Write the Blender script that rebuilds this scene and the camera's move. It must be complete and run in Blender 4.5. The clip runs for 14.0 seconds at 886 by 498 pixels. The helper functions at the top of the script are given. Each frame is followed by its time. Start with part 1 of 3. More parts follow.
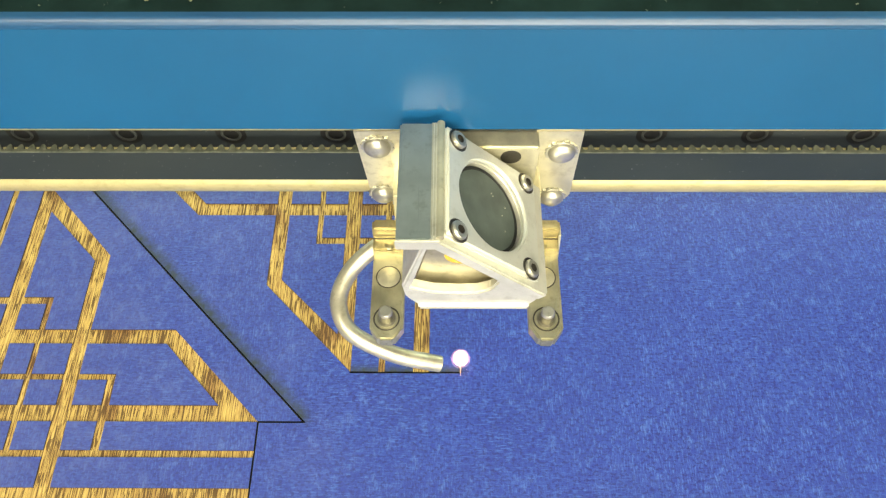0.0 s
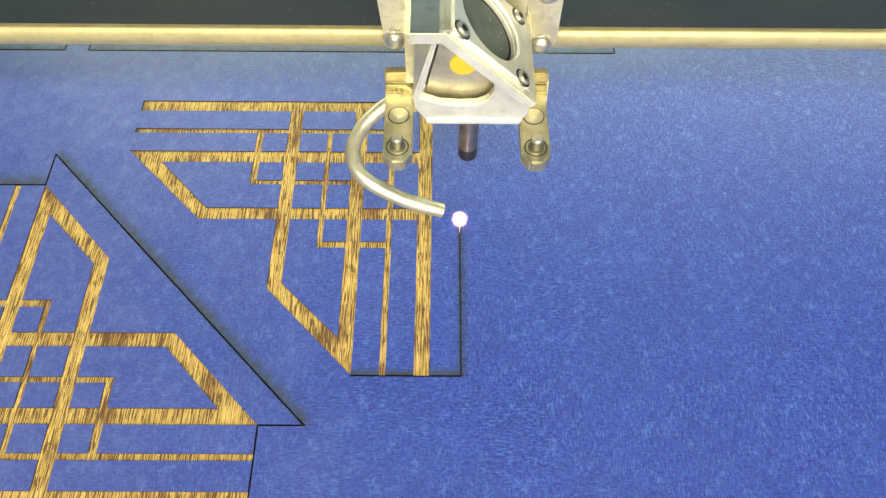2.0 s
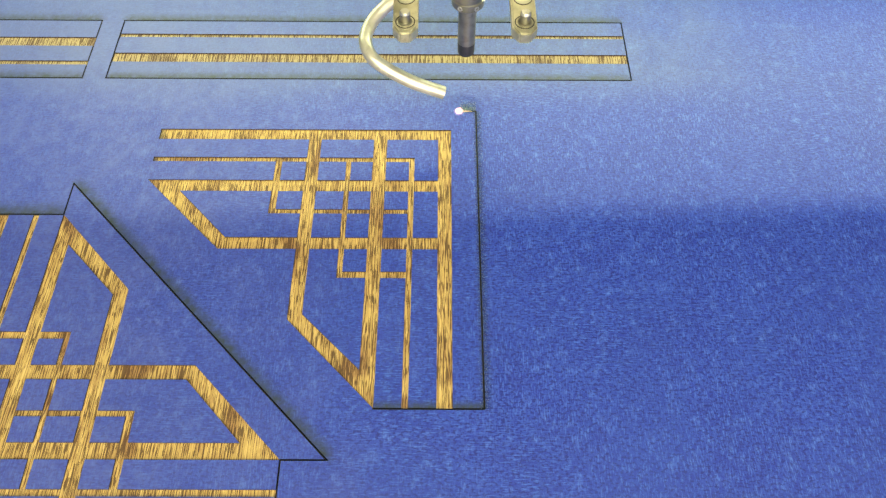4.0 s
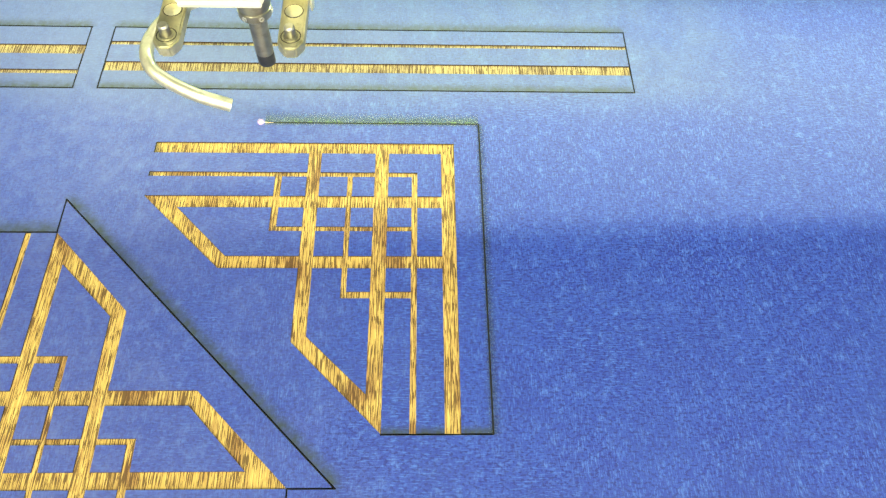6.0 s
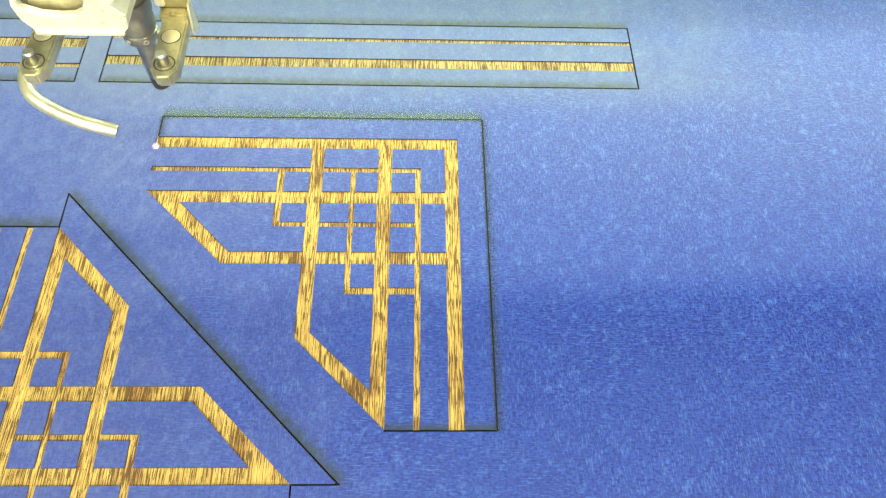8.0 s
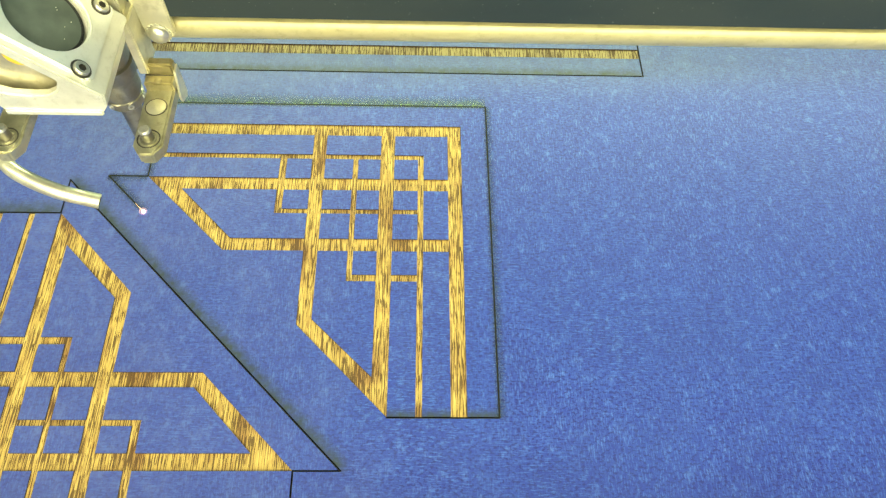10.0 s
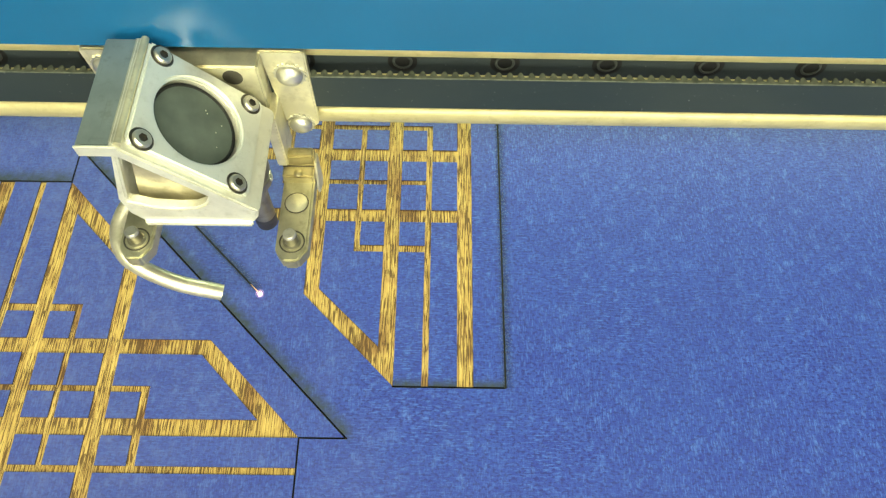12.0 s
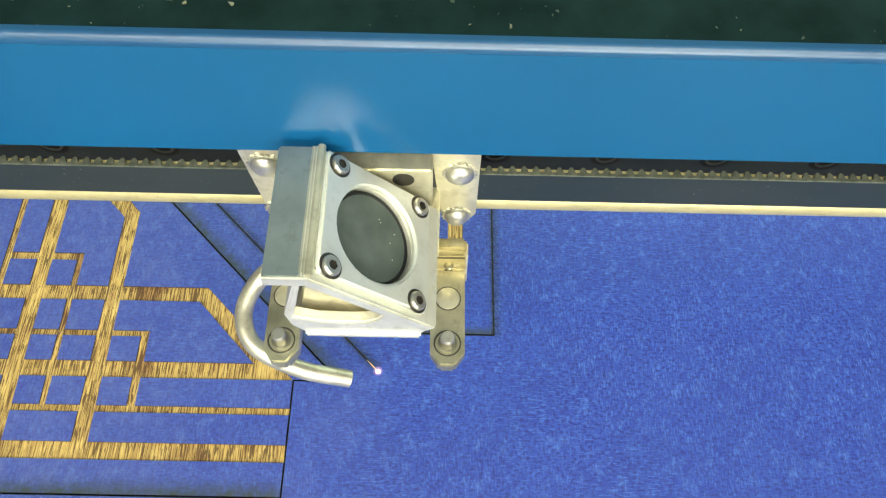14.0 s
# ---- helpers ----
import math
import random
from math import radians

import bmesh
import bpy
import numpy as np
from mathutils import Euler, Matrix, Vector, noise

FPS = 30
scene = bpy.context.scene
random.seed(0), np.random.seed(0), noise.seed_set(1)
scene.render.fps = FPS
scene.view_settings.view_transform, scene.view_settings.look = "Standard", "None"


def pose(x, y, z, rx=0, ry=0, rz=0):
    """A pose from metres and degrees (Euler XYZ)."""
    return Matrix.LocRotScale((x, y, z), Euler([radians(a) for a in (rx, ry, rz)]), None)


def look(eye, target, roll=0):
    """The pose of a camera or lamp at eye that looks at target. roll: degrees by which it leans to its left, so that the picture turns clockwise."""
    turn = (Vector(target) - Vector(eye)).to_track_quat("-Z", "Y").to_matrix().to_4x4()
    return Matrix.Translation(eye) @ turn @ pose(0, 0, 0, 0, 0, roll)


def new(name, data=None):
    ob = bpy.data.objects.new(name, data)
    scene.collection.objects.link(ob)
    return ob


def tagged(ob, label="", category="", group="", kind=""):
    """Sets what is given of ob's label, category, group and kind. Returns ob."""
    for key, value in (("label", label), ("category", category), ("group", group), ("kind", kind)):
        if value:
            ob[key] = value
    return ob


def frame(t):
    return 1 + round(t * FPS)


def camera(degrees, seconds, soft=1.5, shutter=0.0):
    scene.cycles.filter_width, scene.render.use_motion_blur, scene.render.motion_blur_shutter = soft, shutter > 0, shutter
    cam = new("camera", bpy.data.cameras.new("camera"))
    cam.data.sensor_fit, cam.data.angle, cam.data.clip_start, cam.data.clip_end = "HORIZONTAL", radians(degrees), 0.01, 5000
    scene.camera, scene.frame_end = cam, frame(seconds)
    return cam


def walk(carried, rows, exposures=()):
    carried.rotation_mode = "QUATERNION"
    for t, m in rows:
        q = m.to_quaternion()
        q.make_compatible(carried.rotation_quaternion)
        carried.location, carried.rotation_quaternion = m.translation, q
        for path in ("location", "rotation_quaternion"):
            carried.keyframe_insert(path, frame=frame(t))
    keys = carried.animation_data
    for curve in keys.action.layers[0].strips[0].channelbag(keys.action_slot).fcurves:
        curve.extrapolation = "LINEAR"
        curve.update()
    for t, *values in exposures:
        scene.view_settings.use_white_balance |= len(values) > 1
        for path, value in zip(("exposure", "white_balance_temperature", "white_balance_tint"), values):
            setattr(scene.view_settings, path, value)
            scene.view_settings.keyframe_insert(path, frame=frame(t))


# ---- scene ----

MM = 0.001


# ---- camera and its walk ----
cam = camera(61.8, 14.0, soft=1.3)
walk(cam, [
    (0.0, pose(-0.0048, -0.2663, 0.2870, 29.80, 0.34, 0.34)),
    (0.5, pose(-0.0064, -0.2713, 0.2859, 30.85, -0.14, 0.22)),
    (1.0, pose(-0.0069, -0.2697, 0.2856, 30.45, -0.13, 0.06)),
    (1.5, pose(-0.0081, -0.2665, 0.2871, 29.90, -0.36, -0.13)),
    (2.0, pose(-0.0086, -0.2703, 0.2851, 30.88, -0.32, 0.18)),
    (2.5, pose(-0.0098, -0.2713, 0.2848, 31.91, 0.39, -0.02)),
    (3.0, pose(-0.0122, -0.2698, 0.2866, 32.53, 0.44, 0.43)),
    (5.5, pose(-0.0271, -0.2500, 0.2890, 30.61, -1.63, -0.67)),
    (6.0, pose(-0.0294, -0.2476, 0.2907, 30.84, -1.59, -0.76)),
    (6.5, pose(-0.0303, -0.2482, 0.2895, 31.12, -1.49, -0.79)),
    (7.0, pose(-0.0313, -0.2473, 0.2902, 30.64, -1.67, -0.87)),
    (7.5, pose(-0.0319, -0.2465, 0.2904, 30.48, -1.80, -0.77)),
    (10.0, pose(-0.0321, -0.2479, 0.2881, 29.81, -1.77, -0.42)),
    (10.5, pose(-0.0313, -0.2477, 0.2886, 29.62, -1.60, -0.14)),
    (11.0, pose(-0.0314, -0.2510, 0.2867, 29.46, -1.43, -0.12)),
    (11.5, pose(-0.0282, -0.2507, 0.2861, 28.76, -0.90, 0.25)),
    (12.0, pose(-0.0277, -0.2511, 0.2848, 28.31, -0.74, 0.57)),
    (12.5, pose(-0.0282, -0.2541, 0.2841, 27.46, -0.62, 0.76)),
    (13.0, pose(-0.0265, -0.2601, 0.2846, 27.53, -0.62, 0.73)),
    (13.5, pose(-0.0195, -0.2639, 0.2846, 27.29, -0.10, 1.48)),
    (14.0, pose(-0.0239, -0.2677, 0.2865, 27.15, -0.94, 0.87)),
], exposures=[
    (0.0, -0.34, 7650, 9.5), (1.5, -0.42, 7450, 10.5), (3.0, -0.32, 7550, 10.5), (5.5, -0.18, 7500, 2.5), (6.0, 0.16, 8000, -2.5), (6.5, 0.19, 7900, -2.5), (7.5, 0.15, 7800, -2.5),
    (10.0, -0.12, 8550, -7.5), (11.5, -0.28, 8350, -8.5), (12.5, -0.41, 7250, 2.5), (14.0, -0.42, 6700, 7.5),
])

# ---- world and lights ----
world = bpy.data.worlds.new("world")
scene.world = world
world.use_nodes = True
world.node_tree.nodes["Background"].inputs["Color"].default_value = (0.9, 0.95, 1.0, 1)
world.node_tree.nodes["Background"].inputs["Strength"].default_value = 0.12


def area_lamp(name, m, sx, sy, watts, colour):
    lamp = bpy.data.lights.new(name, "AREA")
    lamp.shape, lamp.size, lamp.size_y, lamp.energy, lamp.color = "RECTANGLE", sx, sy, watts, colour
    ob = new(name, lamp)
    ob.matrix_world = m
    return ob


# unseen room lamps, added and laid out for overhead light and highlights
CEILING_Z = 1.75
CEILING_LAMPS = [(-0.7, -1.2), (0.7, -1.2)]
for lx, ly in CEILING_LAMPS:
    area_lamp("added_ceiling_glow", look((lx, ly, CEILING_Z - 0.06), (lx, ly, 0)), 1.3, 0.32, 23, (1.0, 0.98, 0.84))
# front light known from highlights; its window form behind the camera is assumed
area_lamp("window_glow", look((0.3, -2.55, 0.75), (0.2, 0, 0.3)), 2.2, 1.3, 135, (1.0, 0.985, 0.86))
# bright strip along the back of the cutting bay
LED_Y, LED_Z, LED_TURN = 0.185, 0.163, -1.4
area_lamp("strip_glow", Matrix.Rotation(radians(LED_TURN), 4, "Z") @ look((0.08, LED_Y - 0.004, LED_Z), (0.08, LED_Y - 0.6, LED_Z - 0.42)), 0.85, 0.014, 2.7, (0.84, 1.0, 0.70))


# ---- materials ----
def mat(name, base, rough=0.5, metal=0.0, coat=0.0):
    m = bpy.data.materials.new(name)
    m.use_nodes = True
    b = m.node_tree.nodes["Principled BSDF"]
    b.inputs["Base Color"].default_value = (*base, 1)
    b.inputs["Roughness"].default_value = rough
    b.inputs["Metallic"].default_value = metal
    b.inputs["Coat Weight"].default_value = coat
    b.inputs["Coat Roughness"].default_value = 0.2
    return m


class Net:
    """Short ways to add nodes to a material."""

    def __init__(self, m):
        self.t = m.node_tree
        self.b = self.t.nodes["Principled BSDF"]

    def put(self, socket, value):
        if isinstance(value, bpy.types.NodeSocket):
            self.t.links.new(value, socket)
        else:
            socket.default_value = value

    def math(self, op, a, b=0.0, clamp=False):
        n = self.t.nodes.new("ShaderNodeMath")
        n.operation, n.use_clamp = op, clamp
        self.put(n.inputs[0], a)
        self.put(n.inputs[1], b)
        return n.outputs[0]

    def place(self, scale=(1, 1, 1)):
        tc = self.t.nodes.new("ShaderNodeTexCoord")
        mp = self.t.nodes.new("ShaderNodeMapping")
        mp.inputs["Scale"].default_value = scale
        self.t.links.new(tc.outputs["Object"], mp.inputs["Vector"])
        return mp.outputs["Vector"]

    def noise(self, scale, vec=None, detail=4.0, rough=0.55):
        n = self.t.nodes.new("ShaderNodeTexNoise")
        n.inputs["Scale"].default_value = scale
        n.inputs["Detail"].default_value = detail
        n.inputs["Roughness"].default_value = rough
        self.t.links.new(vec if vec else self.place(), n.inputs["Vector"])
        return n.outputs["Fac"]

    def ramp(self, fac, stops):
        n = self.t.nodes.new("ShaderNodeValToRGB")
        el = n.color_ramp.elements
        while len(el) < len(stops):
            el.new(0.5)
        for e, (p, c) in zip(el, stops):
            e.position = p
            e.color = (*c, 1) if len(c) == 3 else c
        self.t.links.new(fac, n.inputs["Fac"])
        return n.outputs["Color"]

    def mix(self, fac, a, b):
        n = self.t.nodes.new("ShaderNodeMix")
        n.data_type = "RGBA"
        self.put(n.inputs["Factor"], fac)
        for k, v in ((6, a), (7, b)):
            self.put(n.inputs[k], (*v, 1) if isinstance(v, tuple) and len(v) == 3 else v)
        return n.outputs[2]

    def span(self, v, lo, hi):
        n = self.t.nodes.new("ShaderNodeMapRange")
        n.interpolation_type = "SMOOTHSTEP"
        self.put(n.inputs["Value"], v)
        n.inputs["From Min"].default_value = lo
        n.inputs["From Max"].default_value = hi
        return n.outputs["Result"]

    def bump(self, fac, strength, dist):
        n = self.t.nodes.new("ShaderNodeBump")
        n.inputs["Strength"].default_value = strength
        n.inputs["Distance"].default_value = dist
        self.t.links.new(fac, n.inputs["Height"])
        self.t.links.new(n.outputs["Normal"], self.b.inputs["Normal"])


def metal(name, base, rough, streak=(1, 1, 1), scale=900, dirt=0.25, shine=1.0):
    m = mat(name, base, rough, shine)
    w = Net(m)
    fine = w.noise(scale, w.place(streak), 5, 0.6)
    broad = w.noise(70, None, 4)
    dark = tuple(c * (1 - dirt) for c in base)
    col = w.mix(w.span(broad, 0.35, 0.7), base, dark)
    smudge = w.span(w.noise(240, None, 5, 0.65), 0.50, 0.72)
    col = w.mix(w.math("MULTIPLY", smudge, dirt + 0.15), col, tuple(c * f for c, f in zip(base, (0.52, 0.50, 0.42))))
    scuff = w.span(w.noise(scale, w.place(streak), 4, 0.7), 0.60, 0.70)
    col = w.mix(w.math("MULTIPLY", scuff, 0.22), col, tuple(c * 0.5 for c in base))
    w.put(w.b.inputs["Base Color"], col)
    w.put(w.b.inputs["Roughness"], w.math("ADD", w.math("ADD", w.math("MULTIPLY", fine, 0.16), rough - 0.06), w.math("MULTIPLY", smudge, 0.12)))
    w.bump(fine, 0.04, 0.0002)
    return m


ALU = metal("milled_aluminium", (0.88, 0.88, 0.77), 0.30, (1, 0.08, 1), 1200, 0.18, 0.55)
PLATE = metal("fine_milled_plate", (0.90, 0.92, 0.84), 0.30, (0.06, 1, 1), 1600, 0.04, 0.6)
# grey-blue base holds the dark lid's reflection on the flange top
ALU_LID_TINT = metal("aluminium_lid_reflection", (0.42, 0.49, 0.49), 0.34, (1, 0.06, 1), 1100, 0.2, 0.8)
ARM = metal("brass_tinted_nickel", (0.62, 0.60, 0.43), 0.36, (1, 0.1, 1), 900, 0.4, 0.85)
BRASS = metal("stained_brass", (0.66, 0.59, 0.36), 0.32, (1, 0.1, 1), 900, 0.4, 0.9)
NICKEL = metal("yellowed_nickel", (0.88, 0.84, 0.62), 0.30, (1, 1, 0.1), 900, 0.32, 0.7)
STEEL = metal("worn_steel", (0.74, 0.73, 0.64), 0.32, (0.2, 1, 1), 700, 0.3, 0.85)
TUBE_STEEL = metal("dark_turned_steel", (0.42, 0.40, 0.31), 0.30, (1, 1, 0.2), 700, 0.4, 0.92)
TURNED = metal("turned_steel", (0.76, 0.74, 0.60), 0.35, (1, 1, 0.2), 700, 0.3, 0.78)
# sooty nozzle tip; also stands for shade in sockets, bores and gaps
SOOT_AND_SHADE = metal("soot_and_shade_steel", (0.16, 0.15, 0.13), 0.45)
# flat black that stands for the shade in recesses
RECESS_SHADE = mat("recess_shade_black", (0.006, 0.007, 0.008), 0.6)
YELLOW = mat("amber_lens", (0.85, 0.52, 0.03), 0.12, 0.0, 0.5)
# warm base holds the reflection of the wood in the block's window
WARM_REFLECTION = metal("warm_reflection_metal", (0.74, 0.68, 0.48), 0.3, (1, 0.1, 1), 900, 0.45, 0.75)

DISC = mat("grey_disc", (0.052, 0.062, 0.056), 0.7)
_w = Net(DISC)
_w.put(_w.b.inputs["Base Color"], _w.ramp(_w.noise(140, None, 5), [(0.3, (0.070, 0.094, 0.084)), (0.7, (0.112, 0.142, 0.126))]))

CREAM = metal("cream_anodised_aluminium", (0.60, 0.54, 0.29), 0.40, (0.05, 1, 1), 800, 0.15)
CREAM.node_tree.nodes["Principled BSDF"].inputs["Metallic"].default_value = 0.3

BLACK = mat("black_anodised", (0.016, 0.019, 0.026), 0.5)
BLACK.node_tree.nodes["Principled BSDF"].inputs["Specular IOR Level"].default_value = 0.3
_w = Net(BLACK)
_sp = _w.noise(900, None, 2)
_w.put(_w.b.inputs["Base Color"], _w.mix(_w.span(_sp, 0.72, 0.78), _w.ramp(_w.noise(60, _w.place((0.3, 1, 1))), [(0.3, (0.026, 0.036, 0.043)), (0.75, (0.042, 0.055, 0.062))]), (0.16, 0.17, 0.17)))

BELT = mat("black_rubber", (0.024, 0.034, 0.038), 0.42)
BELT.node_tree.nodes["Principled BSDF"].inputs["Specular IOR Level"].default_value = 0.25
_w = Net(BELT)
_w.put(_w.b.inputs["Base Color"], _w.mix(_w.span(_w.noise(800, None, 3), 0.68, 0.74), _w.ramp(_w.noise(16, _w.place((0.5, 1, 1)), 5), [(0.35, (0.019, 0.029, 0.034)), (0.7, (0.036, 0.046, 0.045))]), (0.15, 0.16, 0.15)))
RIM = mat("grey_screw_rim", (0.048, 0.056, 0.056), 0.5)
FRAY = mat("worn_belt_edge", (0.20, 0.21, 0.17), 0.7)
_w = Net(FRAY)
_w.put(_w.b.inputs["Base Color"], _w.ramp(_w.noise(600, None, 3), [(0.3, (0.032, 0.042, 0.034)), (0.7, (0.105, 0.116, 0.085))]))

PAINT = mat("blue_paint", (0.006, 0.10, 0.24), 0.22, 0.0, 0.0)
PAINT.node_tree.nodes["Principled BSDF"].inputs["Specular IOR Level"].default_value = 0.5
_w = Net(PAINT)
_w.put(_w.b.inputs["Base Color"], _w.ramp(_w.noise(14, None, 5), [(0.3, (0.0036, 0.083, 0.215)), (0.7, (0.0050, 0.098, 0.250))]))
_w.put(_w.b.inputs["Roughness"], _w.math("ADD", _w.math("MULTIPLY", _w.noise(16, None, 2), 0.06), 0.18))
_w.bump(_w.noise(22, None, 2), 0.14, 0.0012)

# dim roll top put into a darker base; rougher gloss widens the highlight
EDGE_PAINT = mat("dimmed_edge_paint", (0.006, 0.08, 0.20), 0.36)
_w = Net(EDGE_PAINT)
_w.b.inputs["Specular IOR Level"].default_value = 0.9
_w.put(_w.b.inputs["Base Color"], _w.ramp(_w.noise(60, _w.place((0.3, 1, 1)), 5), [(0.3, (0.003, 0.060, 0.170)), (0.7, (0.010, 0.090, 0.210))]))

LID = mat("lid_grey_blue", (0.10, 0.16, 0.18), 0.55)
BED = mat("dark_bed_steel", (0.008, 0.018, 0.018), 0.9)
_w = Net(BED)
_w.b.inputs["Specular IOR Level"].default_value = 0.08
_w.put(_w.b.inputs["Base Color"], _w.ramp(_w.noise(60, None, 6), [(0.3, (0.005, 0.018, 0.018)), (0.7, (0.012, 0.038, 0.037))]))
DUST = mat("wood_dust", (0.62, 0.64, 0.52), 0.9)
CRUMB = mat("wood_crumb", (0.3, 0.32, 0.22), 0.9)
_w = Net(CRUMB)
_w.put(_w.b.inputs["Base Color"], _w.ramp(_w.t.nodes.new("ShaderNodeNewGeometry").outputs["Random Per Island"], [(0.0, (0.03, 0.06, 0.05)), (0.75, (0.09, 0.13, 0.11)), (1.0, (0.45, 0.44, 0.28))]))
CHAR = mat("charred_cut", (0.006, 0.007, 0.006), 0.85)
PLY = mat("plywood_core", (0.32, 0.22, 0.11), 0.8)
PLASTER = mat("wall_plaster", (0.62, 0.62, 0.58), 0.9)
_w = Net(PLASTER)
_w.put(_w.b.inputs["Base Color"], _w.ramp(_w.noise(3, None, 6), [(0.3, (0.56, 0.56, 0.52)), (0.7, (0.68, 0.68, 0.64))]))
CONCRETE = mat("floor_concrete", (0.25, 0.25, 0.24), 0.8)
_w = Net(CONCRETE)
_w.put(_w.b.inputs["Base Color"], _w.ramp(_w.noise(4, None, 8), [(0.3, (0.18, 0.18, 0.17)), (0.7, (0.32, 0.32, 0.30))]))


def glow(name, colour, strength):
    m = mat(name, colour, 0.5)
    b = m.node_tree.nodes["Principled BSDF"]
    b.inputs["Emission Color"].default_value = (*colour, 1)
    b.inputs["Emission Strength"].default_value = strength
    return m


TUBE_GLOW = glow("lamp_diffuser", (1.0, 0.97, 0.86), 6.0)
LED_GLOW = glow("strip_diffuser", (0.92, 0.97, 1.0), 2.0)
SPARK = glow("laser_spark", (1.0, 0.62, 0.74), 16.0)
# glow of the body that stands for the spark's bloom
BLOOM = glow("spark_bloom", (1.0, 0.70, 0.76), 5.0)
WINDOW_GLOW = glow("assumed_window_light", (1.0, 0.99, 0.92), 3.0)
# pink halo round the spark, put in as a glowing disc
PINK = glow("pink_halo_disc", (1.0, 0.52, 0.72), 1.9)
# see-through glow for the halo shells round the spark
HALO = glow("spark_halo", (1.0, 0.62, 0.70), 1.6)
HALO.node_tree.nodes["Principled BSDF"].inputs["Alpha"].default_value = 0.10
EMBER = glow("ember_trail", (0.9, 0.55, 0.38), 0.45)


# ---- the design on the sheet, in millimetres from the corner of the frame piece ----
L = 160.0
A0, A1, B0, B1, C0, C1, D0, D1 = 12.8, 19.4, 30.9, 33.6, 44.9, 51.6, 77.9, 84.3
E0, E1, F0, F1, G1, G2, H1, S1 = 62.1, 64.6, 96.1, 99.4, 120.05, 117.5, 143.2, 18.1
KU, KV = 240.0, 225.7


def near_piece(u, v):
    return (-u, -v)


def far_piece(u, v):
    return (-KU + v, -KV + u)


OUTLINE = [(0, 0), (0, L), (C0, L), (C0, L + S1), (L + S1, C0), (L, C0), (L, 0)]
CV = L - (C1 - C0) * (L - G1) / (D1 - C0)
HALF = [
    [(A0, A0), (A1, A0), (A1, L), (A0, L)],
    [(B0, B0), (B1, B0), (B1, L), (B0, L)],
    [(C0, A1), (C1, A1), (C1, CV), (C0, L)],
    [(D0, A1), (D1, A1), (D1, G1), (D0, G2)],
    [(D1, G1), (C0, L), (C1, H1), (D0, G2)],
    [(E0, B1), (E1, B1), (E1, F1), (E0, F1)],
    [(B1, F0), (E1, F0), (E1, F1), (B1, F1)],
]
BANDS = HALF + [[(v, u) for u, v in q] for q in HALF]
STRIP_R = (-196.65, 22.4, 83.6, 67.05)
STRIP_L = (-470.0, 22.4, -209.3, 67.05)

# the way of the laser over the sheet: distance cut at each time
ROUTE = [(0, -L), (0, 0), (-L, 0), (-L, -C0), (-L - S1, -C0), (-C0, -L - S1)]
CUT = [(0, 5.1), (0.5, 24), (1, 40.3), (1.5, 57), (2, 75.2), (2.5, 103), (3, 123.2), (3.2, 132), (3.8, 159.5), (5.3, 228.5), (5.5, 239), (6, 270), (6.5, 290.2),
       (7, 307), (7.45, 320), (7.7, 328.4), (8.7, 365), (9.2, 383), (9.8, 404.6), (10, 411), (10.5, 429), (11, 444), (11.5, 467), (12, 490), (12.5, 517),
       (13, 536.3), (13.5, 553), (14, 569)]


def cut_at(t):
    return float(np.interp(t, [a for a, b in CUT], [b for a, b in CUT]))


def time_of(s):
    return float(np.interp(s, [b for a, b in CUT], [a for a, b in CUT]))


def route_at(s):
    for (x0, y0), (x1, y1) in zip(ROUTE, ROUTE[1:]):
        d = math.hypot(x1 - x0, y1 - y0)
        if s <= d:
            return x0 + (x1 - x0) * s / d, y0 + (y1 - y0) * s / d
        s -= d
    return ROUTE[-1]


# ---- sheet materials ----
def soot(w, sep, x0, y0, x1, y1, reach, side, tail=4.0):
    """Smoke stain along one side of a cut, from (x0, y0) to (x1, y1) in millimetres."""
    d = math.hypot(x1 - x0, y1 - y0)
    ux, uy = (x1 - x0) / d, (y1 - y0) / d
    px = w.math("SUBTRACT", sep.outputs["X"], x0 * MM)
    py = w.math("SUBTRACT", sep.outputs["Y"], y0 * MM)
    along = w.math("ADD", w.math("MULTIPLY", px, ux), w.math("MULTIPLY", py, uy))
    across = w.math("MULTIPLY", w.math("ADD", w.math("MULTIPLY", px, -uy), w.math("MULTIPLY", py, ux)), side)
    a = w.math("SUBTRACT", 1.0, w.span(across, 0.0, reach * MM))
    a = w.math("MULTIPLY", a, w.span(across, -0.7 * MM, -0.2 * MM))
    a = w.math("MULTIPLY", a, w.span(along, -tail * MM, tail * MM))
    return w.math("MULTIPLY", a, w.math("SUBTRACT", 1.0, w.span(along, (d - tail) * MM, (d + tail) * MM)))


